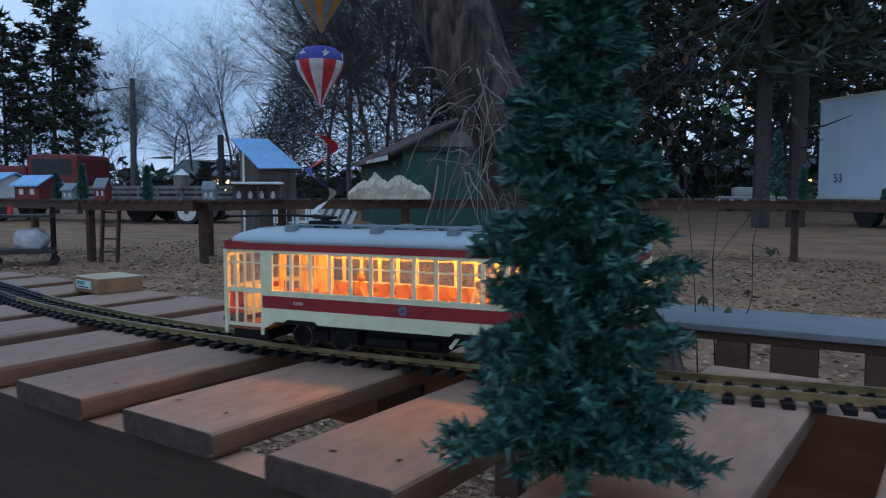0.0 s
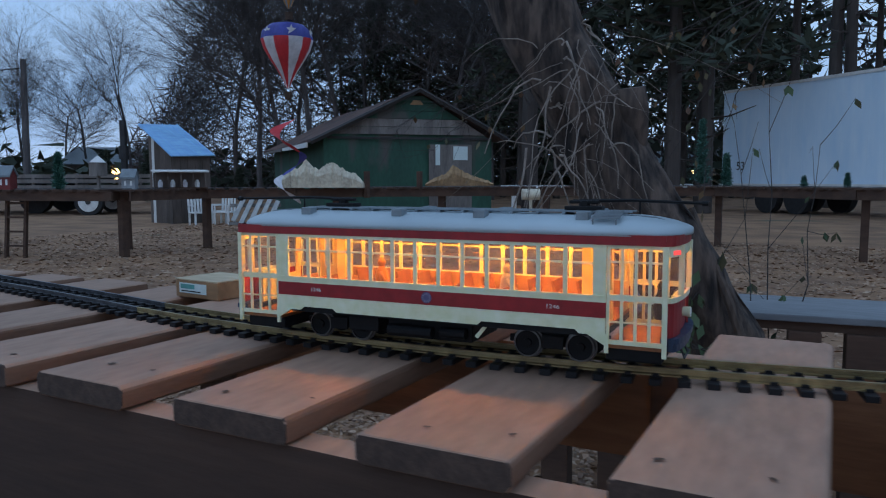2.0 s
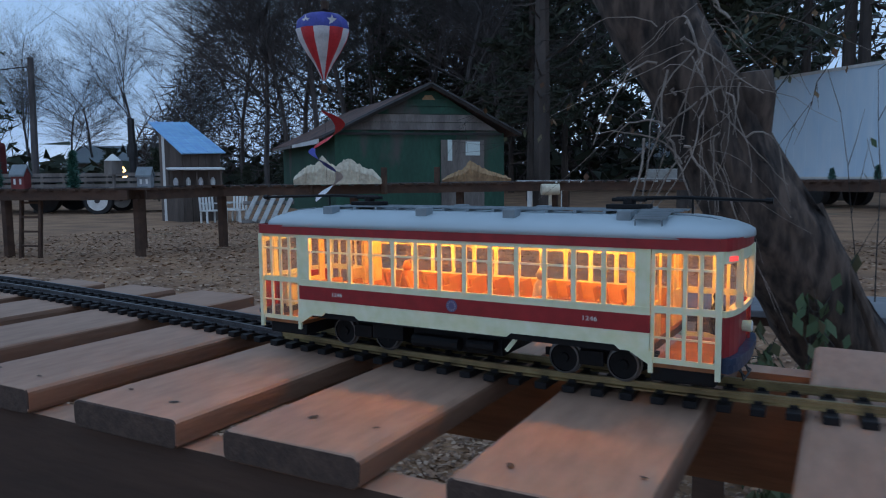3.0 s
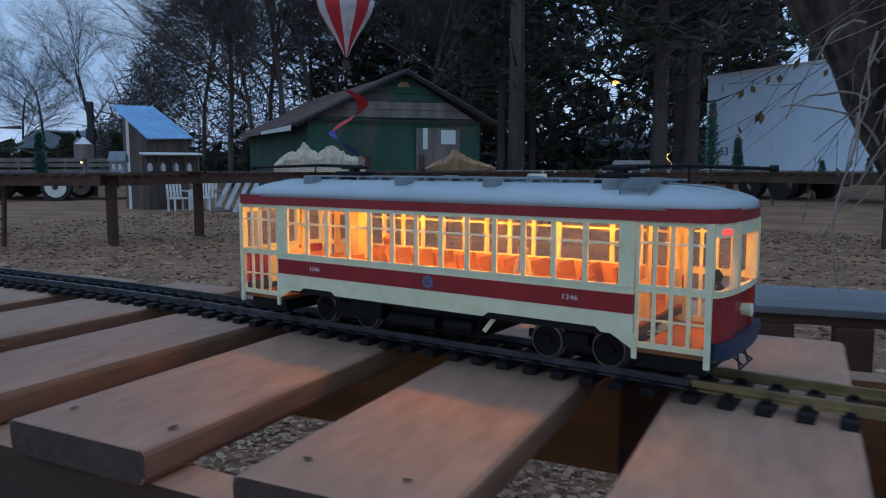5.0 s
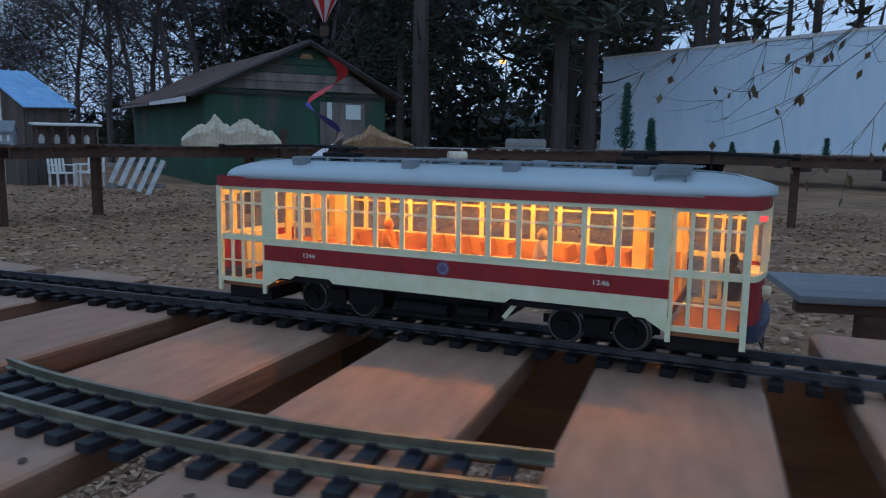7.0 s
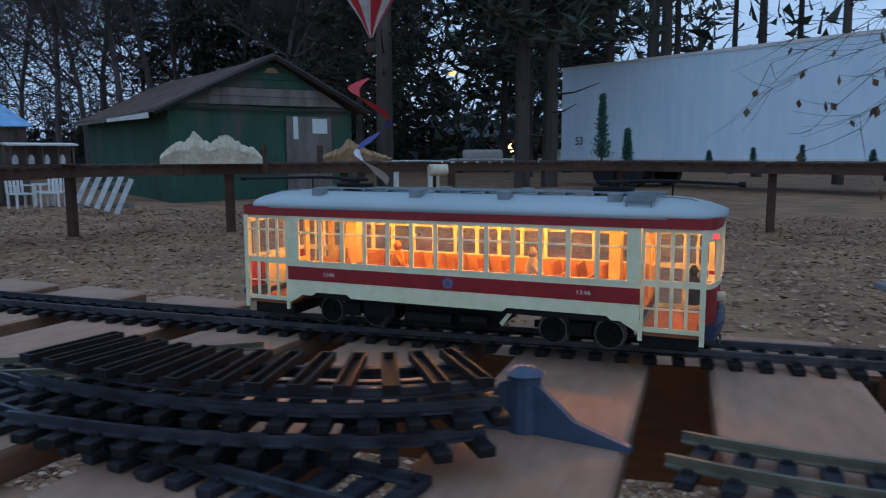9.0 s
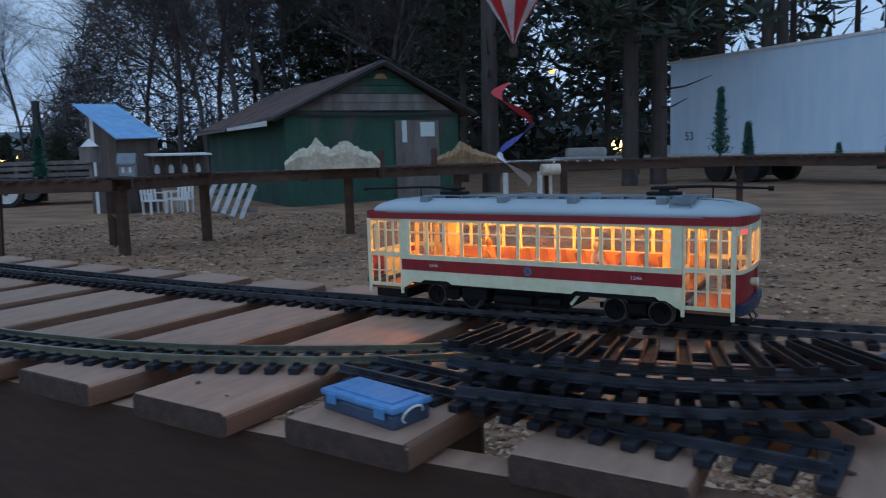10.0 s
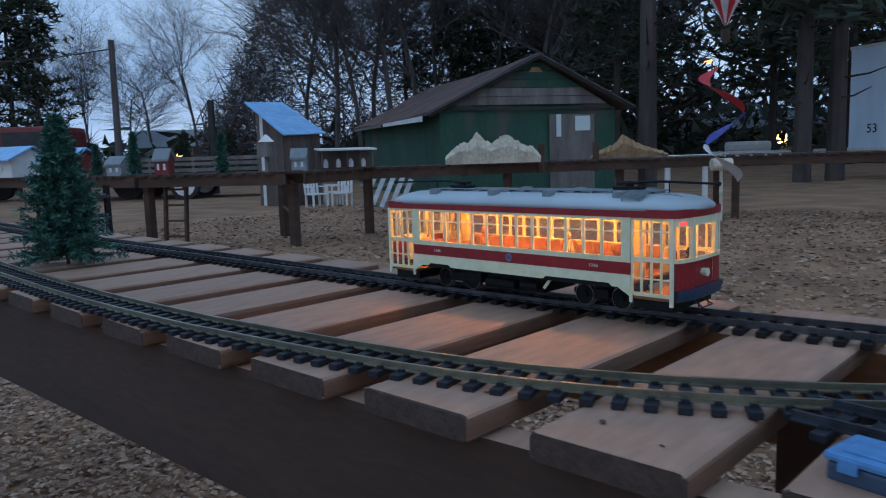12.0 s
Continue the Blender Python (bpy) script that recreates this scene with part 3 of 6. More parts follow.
def build_tram():
    tram = thing("model_streetcar", "lit red and cream model streetcar with a grey roof", "streetcar")
    HW, XB, XE = 0.0625, 0.196, 0.252
    zs = dict(floor=0.036, redlow=0.0555, redtop=0.071, sill=0.078, head=0.1245, fascia=0.128, eave=0.138)
    # floor and underframe
    bm = bmesh.new()
    box(bm, -XB, XB, -HW + 0.003, HW - 0.003, 0.043, 0.046)
    for s in (-1, 1):
        box(bm, min(s * XB, s * (XE + 0.006)), max(s * XB, s * (XE + 0.006)), -HW + 0.004, HW - 0.004, 0.0255, 0.029)
    part("floor", bm, M_SEAT, tram, "brown floor")
    bm = bmesh.new()
    box(bm, -XB, XB, -HW + 0.002, HW - 0.002, 0.036, 0.0428)
    part("underfloor", bm, M_BLACK, tram)
    bm = bmesh.new()
    box(bm, -0.06, 0.045, -0.04, 0.04, 0.012, 0.033, 0.002)
    box(bm, -0.11, -0.07, -0.045, 0.045, 0.016, 0.033, 0.002)
    cyl(bm, (-0.055, -0.046, 0.021), (0.0, -0.046, 0.021), 0.007, n=10)
    cyl(bm, (0.01, -0.046, 0.023), (0.04, -0.046, 0.023), 0.006, n=10)
    part("underframe_gear", bm, M_BLACK, tram, "black equipment boxes")
    for s in (-1, 1):
        bm = bmesh.new()
        box(bm, s * 0.222 - 0.027, s * 0.222 + 0.027, -HW + 0.008, HW - 0.008, 0.012, 0.0255, 0.002)
        part("platform_frame", bm, M_BLACK, tram)
    # side panels
    for s in (-1, 1):
        y0, y1 = (s * HW - 0.0012, s * HW + 0.0012)
        bm = bmesh.new()
        low = [(-XB, 0.0385), (-0.165, 0.0385), (-0.16, 0.0425), (-0.12, 0.0425), (-0.115, 0.0385), (0.06, 0.0385), (0.065, 0.0425), (0.165, 0.0425), (0.17, 0.0385), (XB, 0.0385),
               (XB, 0.0556), (-XB, 0.0556)]
        f0 = [bm.verts.new((x, y0, z)) for x, z in low]
        f1 = [bm.verts.new((x, y1, z)) for x, z in low]
        bm.faces.new(f0)
        bm.faces.new(f1[::-1])
        for k in range(len(low)):
            bm.faces.new((f0[k], f1[k], f1[(k + 1) % len(low)], f0[(k + 1) % len(low)]))
        box(bm, -XB, XB, y0, y1, zs["redtop"], zs["sill"])
        box(bm, -XB, XB, s * HW - 0.0018 if s < 0 else s * HW - 0.001, s * HW + 0.001 if s < 0 else s * HW + 0.0018, zs["sill"] - 0.0018, zs["sill"])
        box(bm, -XB, -0.181, y0, y1, zs["sill"], zs["head"])
        box(bm, 0.183, XB, y0, y1, zs["sill"], zs["head"])
        box(bm, -XB, XB, y0, y1, zs["head"], zs["fascia"])
        pitch = 0.364 / 13
        side_frame(bm, y0, y1, zs["sill"], zs["head"], [-0.181 + pitch * k for k in range(1, 13)], 0.0044)
        box(bm, -0.181, 0.183, s * HW - 0.0007, s * HW + 0.0007, 0.1085, 0.1105)
        for k in range(14):
            box(bm, -0.181 + pitch * k - 0.003, -0.181 + pitch * k + 0.003, s * HW - 0.0022, s * HW + 0.0022, 0.1075, 0.1105)
        # step hangers under the corners
        for e in (-1, 1):
            xs = sorted((e * (XB - 0.001), e * (XB + 0.003)))
            box(bm, xs[0], xs[1], y0, y1, 0.021, 0.04)
            tri = [(e * XB, 0.0385), (e * (XB - 0.018), 0.0385), (e * XB, 0.028)]
            a = [bm.verts.new((x, y0, z)) for x, z in tri]
            b = [bm.verts.new((x, y1, z)) for x, z in tri]
            bm.faces.new(a)
            bm.faces.new(b[::-1])
            for k in range(3):
                bm.faces.new((a[k], b[k], b[(k + 1) % 3], a[(k + 1) % 3]))
            for k in range(9):
                for dx in (0.003, 0.0105):
                    cyl(bm, (e * (XB - dx), y0 - 0.0004 if s < 0 else y1 + 0.0004, 0.082 + k * 0.0049), (e * (XB - dx), y0 if s < 0 else y1, 0.082 + k * 0.0049), 0.0007, n=5)
        part("side_panel", bm, M_CREAM, tram, "cream side with a row of thirteen windows")
        bm = bmesh.new()
        box(bm, -XB, XB, y0 - 0.0003, y1 + 0.0003, 0.0556, 0.071)
        part("red_band", bm, M_RED, tram, "dark red waist band")
        for k in range(13):
            bm = bmesh.new()
            box(bm, -0.181 + pitch * k + 0.0025, -0.181 + pitch * (k + 1) - 0.0025, s * HW - 0.0003, s * HW + 0.0003, zs["sill"], zs["head"])
            part("window_pane", bm, M_PANE, tram).visible_shadow = False
        bm = bmesh.new()
        box(bm, -XB + 0.004, XB - 0.004, *sorted((s * (HW - 0.0016), s * (HW - 0.0026))), 0.046, 0.0765)
        part("lining", bm, M_LINING, tram, "tan inner lining below the windows")
        # lettering
        for x in (-0.1425, 0.1425):
            ob = new("number", text_mesh("1246", 0.006))
            ob.data.materials.append(M_WHITEPAINT)
            ob.parent = tram
            ob.matrix_basis = Matrix.Translation((x, s * (HW + 0.0018), 0.0636)) @ Matrix.Rotation(0 if s < 0 else math.pi, 4, "Z") @ Matrix.Rotation(math.pi / 2, 4, "X") @ Matrix.Diagonal((1.25, 1, 1, 1))
        bm = bmesh.new()
        cyl(bm, (0.001, s * (HW + 0.001), 0.0636), (0.001, s * (HW + 0.0019), 0.0636), 0.0062, n=20)
        emb = part("emblem", bm, M_BLUEMARK, tram, "round blue emblem")
        bm = bmesh.new()
        for a in range(12):
            box(bm, -0.0004, 0.0004, -0.0003, 0.0003, 0.0035, 0.005, 0, Matrix.Translation((0.001, s * (HW + 0.0021), 0.0636)) @ Matrix.Rotation(a * math.pi / 6, 4, "Y"))
        part("emblem_marks", bm, M_EMBLEMGREY, emb)
    # vestibules: folding doors at the sides, three windows round the end
    for e in (-1, 1):
        for s in (-1, 1):
            bm = bmesh.new()
            ys = (s * (HW - 0.001) - 0.001, s * (HW - 0.001) + 0.001)
            step = (XE - XB - 0.003) / 4
            xa, xb = sorted((e * (XB + 0.002), e * (XE - 0.001)))
            xe = sorted(v for k in range(5) for v in (e * (XB + 0.002 + step * k) - 0.0015, e * (XB + 0.002 + step * k) + 0.0015))
            grid_plate(bm, xe, [0.03, 0.0345, 0.0515, 0.053, 0.0735, 0.0795, 0.1105, 0.1125, 0.1245, zs["fascia"]], ys)
            part("folding_door", bm, M_CREAM, tram, "cream folding doors with glazed panels")
            bm = bmesh.new()
            box(bm, xa, xb, s * (HW - 0.001) - 0.0002, s * (HW - 0.001) + 0.0002, 0.034, 0.125)
            part("door_pane", bm, M_PANE, tram).visible_shadow = False
            # tall corner post down to the step
            bm = bmesh.new()
            x = e * (XE + 0.0005)
            box(bm, x - 0.0022, x + 0.0022, s * HW - 0.0025, s * HW + 0.0005, 0.0205, zs["fascia"])
            part("corner_post", bm, M_CREAM, tram)
        # rounded end wall
        N = 12
        prof = []
        for k in range(N + 1):
            a = -math.pi / 2 + math.pi * k / N
            prof.append((e * (XE + 0.012 * math.cos(a) ** 0.75 if abs(math.cos(a)) > 1e-6 else XE), HW * math.sin(a) * 0.985))
        def endwall(bm, z0, z1, thick, lo, hi, grow=0.0):
            for k in range(lo, hi):
                (xa, ya), (xb, yb) = prof[k], prof[k + 1]
                vs = []
                for (x, y), t in (((xa, ya), 0), ((xb, yb), 0), ((xb, yb), 1), ((xa, ya), 1)):
                    vs.append((x + e * grow - e * thick * t, y * (1 - 0.03 * t)))
                a = [bm.verts.new((x, y, z0)) for x, y in vs]
                b = [bm.verts.new((x, y, z1)) for x, y in vs]
                bm.faces.new(a)
                bm.faces.new(b[::-1])
                for i in range(4):
                    bm.faces.new((a[i], b[i], b[(i + 1) % 4], a[(i + 1) % 4]))
            bmesh.ops.remove_doubles(bm, verts=bm.verts, dist=1e-6)
        bm = bmesh.new()
        endwall(bm, 0.0735, 0.0785, 0.003, 0, N, 0.0012)
        endwall(bm, 0.1175, zs["fascia"], 0.002, 0, N)
        for k in (0, 4, 8, 12):
            x, y = prof[k]
            box(bm, x - 0.0026, x + 0.0026, y - 0.0034, y + 0.0034, 0.078, zs["fascia"])
        box(bm, *sorted((e * XE, e * (XE + 0.007))), -0.022, 0.022, 0.036, 0.075)
        part("end_wall", bm, M_CREAM, tram, "cream rounded end with three windows")
        bm = bmesh.new()
        endwall(bm, 0.04, 0.0735, 0.002, 0, 4)
        endwall(bm, 0.04, 0.0735, 0.002, 8, N)
        endwall(bm, 0.04, 0.0735, 0.002, 4, 8, -0.003)
        part("end_apron", bm, M_RED, tram, "red end apron")
        bm = bmesh.new()
        endwall(bm, 0.079, 0.119, 0.0005, 0, N, -0.001)
        part("end_pane", bm, M_PANE, tram).visible_shadow = False
        bm = bmesh.new()
        endwall(bm, 0.0265, 0.034, 0.014, 1, N - 1, 0.0035)
        endwall(bm, 0.034, 0.0395, 0.014, 1, N - 1, 0.0055)
        part("bumper", bm, M_NAVY, tram, "dark blue anticlimber bumper")
        bm = bmesh.new()
        cyl(bm, (e * (XE + 0.008), 0, 0.057), (e * (XE + 0.0165), 0, 0.057), 0.0048, 0.0054, 16)
        lamp = part("headlight", bm, M_CREAM, tram, "cream headlight drum")
        bm = bmesh.new()
        cyl(bm, (e * (XE + 0.0163), 0, 0.057), (e * (XE + 0.0171), 0, 0.057), 0.0045, n=16)
        part("lens", bm, M_WHITE, lamp)
        bm = bmesh.new()
        x = e * (XE + 0.007)
        for s in (-1, 1):
            cyl(bm, (x, s * 0.02, 0.024), (e * (XE + 0.014), s * 0.008, 0.013), 0.0009, n=6)
            cyl(bm, (x, s * 0.002, 0.024), (e * (XE + 0.014), s * 0.02, 0.013), 0.0009, n=6)
        cyl(bm, (e * (XE + 0.014), -0.02, 0.013), (e * (XE + 0.014), 0.02, 0.013), 0.0009, n=6)
        part("fender", bm, M_DARKSTEEL, tram, "wire fender")
        bm = bmesh.new()
        x, y = prof[2]
        box(bm, -0.0008, 0.0008, -0.0075, 0.0075, -0.002, 0.002, 0, Matrix.Translation((x - e * 0.0005, y * 1.005, 0.1215)) @ Matrix.Rotation(-e * 0.62, 4, "Z"))
        part("destination_sign", bm, M_SIGN, tram, "glowing red destination sign")
    # roof
    bm = bmesh.new()
    rows = []
    L = XE + 0.0165
    for i in range(25):
        u = -1 + 2 * i / 24
        x = L * math.copysign(1 - (1 - abs(u)) ** 1.5, u) if abs(u) > 0.0 else 0
        tt = max(0.0, (abs(x) - 0.208) / (L - 0.208))
        w = (HW + 0.0025) * math.sqrt(max(0.03, 1 - tt ** 3.2)) if tt else HW + 0.0025
        hgt = 0.0185 * (1 - tt ** 2 * 0.6)
        row = []
        for k in range(13):
            a = math.pi * k / 12
            c, sn = math.cos(a), math.sin(a)
            row.append(bm.verts.new((x, -w * math.copysign(abs(c) ** 0.9, c), zs["eave"] - 0.0015 + hgt * sn ** 0.85)))
        rows.append(row)
    for u, v in zip(rows, rows[1:]):
        for k in range(12):
            bm.faces.new((u[k], v[k], v[k + 1], u[k + 1]))
    bm.faces.new(rows[0][::-1])
    bm.faces.new(rows[-1])
    for u, v in zip(rows, rows[1:]):
        bm.faces.new((u[0], u[12], v[12], v[0]))
    bmesh.ops.recalc_face_normals(bm, faces=bm.faces)
    part("roof", bm, M_ROOF, tram, "pale grey domed roof", True)
    bm = bmesh.new()
    for s in (-1, 1):
        box(bm, -XE, XE, s * (HW + 0.0006) - 0.0014, s * (HW + 0.0006) + 0.0014, zs["fascia"], zs["eave"])
    for e in (-1, 1):
        N = 12
        for k in range(N):
            pa, pb = [(e * (XE + 0.0132 * max(math.cos(-math.pi / 2 + math.pi * q / N), 0) ** 0.75), (HW + 0.001) * math.sin(-math.pi / 2 + math.pi * q / N)) for q in (k, k + 1)]
            a = [bm.verts.new((pa[0], pa[1], z)) for z in (zs["fascia"], zs["eave"])]
            b = [bm.verts.new((pb[0], pb[1], z)) for z in (zs["fascia"], zs["eave"])]
            c = [bm.verts.new((pa[0] - e * 0.003, pa[1] * 0.97, z)) for z in (zs["fascia"], zs["eave"])]
            d = [bm.verts.new((pb[0] - e * 0.003, pb[1] * 0.97, z)) for z in (zs["fascia"], zs["eave"])]
            bm.faces.new((a[0], b[0], b[1], a[1]))
            bm.faces.new((c[0], c[1], d[1], d[0]))
            bm.faces.new((a[0], c[0], d[0], b[0]))
    part("letter_board", bm, M_RED, tram, "dark red board under the eaves")
    # ceiling with lamps
    bm = bmesh.new()
    box(bm, -XE - 0.004, XE + 0.004, -HW + 0.002, HW - 0.002, 0.1285, 0.1305)
    part("ceiling", bm, M_INSIDE, tram)
    for x0, x1 in ((-0.24, -0.205), (-0.17, -0.05), (-0.04, 0.05), (0.06, 0.175), (0.205, 0.24)):
        bm = bmesh.new()
        for y in (-0.028, 0.028):
            box(bm, x0, x1, y - 0.0035, y + 0.0035, 0.1265, 0.1283)
        part("ceiling_lamp", bm, M_STRIP, tram, "warm orange lamp strips")
    # bulkheads, seats and figures
    for e in (-1, 1):
        bm = bmesh.new()
        for ya, yb in ((-HW + 0.002, -0.022), (0.022, HW - 0.002)):
            box(bm, *sorted((e * (XB - 0.003), e * (XB - 0.001))), ya, yb, 0.0375, 0.079)
            box(bm, *sorted((e * (XB - 0.003), e * (XB - 0.001))), ya, ya + 0.009, 0.079, 0.128)
            box(bm, *sorted((e * (XB - 0.003), e * (XB - 0.001))), yb - 0.009, yb, 0.079, 0.128)
        part("bulkhead", bm, M_INSIDE, tram)
        bm = bmesh.new()
        box(bm, e * 0.158 - 0.006, e * 0.158 + 0.006, 0.022 - 0.006, 0.034, 0.0375, 0.128)
        part("cabinet", bm, M_INSIDE, tram, "cream upright locker")
    for k in range(12):
        for s in (-1, 1):
            x = -0.163 + k * 0.0285
            bm = bmesh.new()
            box(bm, x, x + 0.015, s * 0.04 - 0.017, s * 0.04 + 0.017, 0.0545, 0.0595, 0.001)
            box(bm, x - 0.0025, x + 0.001, s * 0.04 - 0.017, s * 0.04 + 0.017, 0.0545, 0.0785, 0.001, Matrix.Translation((x, 0, 0.0545)) @ Matrix.Rotation(-0.2, 4, "Y") @ Matrix.Translation((-x, 0, -0.0545)))
            box(bm, x + 0.002, x + 0.012, s * 0.04 - 0.003, s * 0.04 + 0.003, 0.046, 0.0545)
            part("seat", bm, M_SEAT, tram)
    for x, y, z, m, lab in ((-0.072, -0.032, 0.0615, M_FIGURE, "small orange toy figure"), (0.083, -0.034, 0.0615, M_FIGUREW, "small pale toy figure"), (0.238, 0.012, 0.045, M_BLACK, "small dark toy figure")):
        bm = bmesh.new()
        tube(bm, [(x, y, z), (x, y, z + 0.012), (x, y, z + 0.025), (x, y, z + 0.03)], [0.007, 0.0085, 0.0065, 0.003], 8)
        tube(bm, [(x, y, z + 0.03), (x, y, z + 0.0345), (x, y, z + 0.04)], [0.0035, 0.0052, 0.002], 8)
        tube(bm, [(x + 0.002, y - 0.007, z + 0.024), (x + 0.008, y - 0.009, z + 0.014), (x + 0.014, y - 0.006, z + 0.014)], [0.0025, 0.0022, 0.0018], 6)
        part("toy_figure", bm, m, tram, lab, True)
    # roof fittings
    for x in (-0.1665, -0.0445, 0.055, 0.167):
        for s in (-1, 1):
            bm = bmesh.new()
            box(bm, x - 0.0066, x + 0.0066, s * 0.04 - 0.007, s * 0.04 + 0.007, 0.1455, 0.159, 0.0012)
            part("roof_ventilator", bm, M_SLATE, tram)
    bm = bmesh.new()
    for y in (-0.012, 0.012):
        box(bm, -0.185, 0.21, y - 0.006, y + 0.006, 0.1572, 0.1586)
    for k in range(14):
        box(bm, -0.18 + k * 0.029, -0.177 + k * 0.029, -0.02, 0.02, 0.154, 0.1572)
    part("running_board", bm, M_SLATE, tram, "slatted roof walk")
    for e in (-1, 1):
        bm = bmesh.new()
        tube(bm, [(e * 0.206, -0.02, 0.1555), (e * 0.235, -0.016, 0.153), (e * 0.262, -0.01, 0.1435)], [0.0008, 0.0008, 0.0008], 5)
        part("roof_cord", bm, M_SLATE, tram, "thin cord over the roof end")
    bm = bmesh.new()
    for k in range(6):
        box(bm, 0.178, 0.206, -0.031 - 0.005 * k, -0.0279 - 0.005 * k, 0.1585 - 0.0012 * k, 0.1602 - 0.0012 * k)
    for x in (0.18, 0.203):
        cyl(bm, (x, -0.027, 0.1585), (x, -0.058, 0.1512), 0.0009, n=5)
        cyl(bm, (x, -0.056, 0.1518), (x, -0.056, 0.145), 0.0009, n=5)
    part("roof_step", bm, M_SLATE, tram, "grey slatted roof step")
    for e, lab in ((-1, "trolley pole"), (1, "trolley pole")):
        bm = bmesh.new()
        x, reach = (0.158, 0.121) if e > 0 else (-0.143, 0.158)
        box(bm, x - 0.02, x + 0.02, -0.009, 0.009, 0.1588, 0.163, 0.001)
        cyl(bm, (x, 0, 0.162), (x, 0, 0.168), 0.006, n=10)
        box(bm, x - 0.016, x + 0.016, -0.004, 0.004, 0.1655, 0.169, 0.001)
        base = part("pole_base", bm, M_BLACK, tram)
        bm = bmesh.new()
        tube(bm, [(x - e * 0.012, 0, 0.168), (x + e * 0.05, 0, 0.1695), (x + e * reach, 0, 0.167)], [0.002, 0.0018, 0.0015], 6)
        cyl(bm, (x + e * (reach - 0.002), 0, 0.167), (x + e * (reach + 0.004), 0, 0.167), 0.0028, n=8)
        cyl(bm, (x + e * 0.058, 0, 0.155), (x + e * 0.058, 0, 0.17), 0.001, n=5)
        part("trolley_pole", bm, M_BLACK, base, "black stowed trolley pole")
    # trucks and wheelsets
    sets = []
    for e in (-1, 1):
        bm = bmesh.new()
        for s in (-1, 1):
            box(bm, e * 0.133 - 0.052, e * 0.133 + 0.052, s * 0.016 - 0.002, s * 0.016 + 0.002, 0.014, 0.022, 0.001)
            box(bm, e * 0.133 - 0.012, e * 0.133 + 0.012, s * 0.03 - 0.001, s * 0.03 + 0.001, 0.012, 0.026, 0.001)
        box(bm, e * 0.133 - 0.04, e * 0.133 + 0.04, -0.02, 0.02, 0.012, 0.03, 0.002)
        part("truck_frame", bm, M_BLACK, tram)
        for k in (-1, 1):
            bm = bmesh.new()
            cyl(bm, (0, -0.0214, 0), (0, 0.0214, 0), 0.003, n=8)
            w = part("wheelset", bm, M_BLACK, tram, "black axle with two steel wheels")
            for s in (-1, 1):
                bm = bmesh.new()
                prof = [(0.0, 0.0172), (0.0015, 0.0172), (0.0018, 0.0155), (0.0062, 0.0152), (0.0064, 0.0135), (0.005, 0.0128), (0.005, 0.005), (0.0072, 0.0045), (0.0072, 0.0)]
                rings = [[bm.verts.new((r * math.cos(6.28319 * q / 28), s * (0.02 + o), r * math.sin(6.28319 * q / 28))) for q in range(28)] for o, r in prof[:-1]]
                for u, v in zip(rings, rings[1:]):
                    for q in range(28):
                        bm.faces.new((u[q], u[(q + 1) % 28], v[(q + 1) % 28], v[q]))
                bm.faces.new(rings[0])
                bm.faces.new(rings[-1])
                bmesh.ops.recalc_face_normals(bm, faces=bm.faces)
                for f in bm.faces:
                    f.material_index = 1 if f.calc_center_median().xz.length < 0.0133 else 0
                part("wheel", bm, [M_WHEEL, M_BLACK], w, "black wheel with a bright steel rim")
            sets.append((w, e * 0.133 + k * 0.029))
    bm = bmesh.new()
    for x in (0.062,):
        box(bm, -0.009, 0.009, -0.001, 0.001, -0.002, 0.002, 0, Matrix.Translation((x, -0.055, 0.03)) @ Matrix.Rotation(-0.9, 4, "Y"))
    part("step_plate", bm, M_CREAM, tram, "small cream step plate")
    return tram, sets


tram, wheelsets = build_tram()


# ---- artificial fir trees on the deck ----
def fir_parts(root, height, radius, seed, branches=330, needles=46, size=0.02, taper=0.85):
    rng = random.Random(seed)
    bm = bmesh.new()
    tube(bm, [(0, 0, 0), (0, 0, height * 0.5), (0, 0, height)], [0.006 * height / 0.42, 0.004 * height / 0.42, 0.0015], 6)
    part("trunk", bm, M_WIRE, root)
    vs, fs, knot = [], [], 0
    for i in range(branches):
        u = ((i + rng.random()) / branches) ** 1.05
        z = height * (0.05 + 0.93 * u)
        r = radius * (1.03 - u) ** taper * rng.uniform(0.5, 1.2) + 0.012 * height
        a = i * 2.39996 + rng.uniform(-0.5, 0.5)
        d = Vector((math.cos(a), math.sin(a), rng.uniform(-0.1, 0.4) + 0.7 * u)).normalized()
        bend = rng.uniform(0.0, 0.35)
        for k in range(needles):
            s = 0.1 + 0.9 * (k + rng.random()) / needles
            p = Vector((0, 0, z)) + d * (r * s) + Vector((0, 0, -bend * r * s * s))
            if k % 12 == 0:
                knot = s
            s = knot * 0.75 + s * 0.25
            p = Vector((0, 0, z)) + d * (r * s) + Vector((0, 0, -bend * r * s * s)) + Vector((rng.gauss(0, 1), rng.gauss(0, 1), rng.gauss(0, 1))) * size * 0.2
            n = (d * rng.uniform(0.3, 1.0) + Vector((rng.gauss(0, 1), rng.gauss(0, 1), rng.gauss(0, 1))).normalized() * 0.75).normalized()
            side = n.cross(Vector((rng.uniform(-1, 1), rng.uniform(-1, 1), rng.uniform(-1, 1)))).normalized() * size * 0.17
            q = p + n * size * rng.uniform(0.55, 1.15)
            j = len(vs)
            vs += [p - side, p + side, q]
            fs.append((j, j + 1, j + 2))
    ob = new("crown", raw("crown", vs, fs, M_NEEDLE))
    ob.parent = root


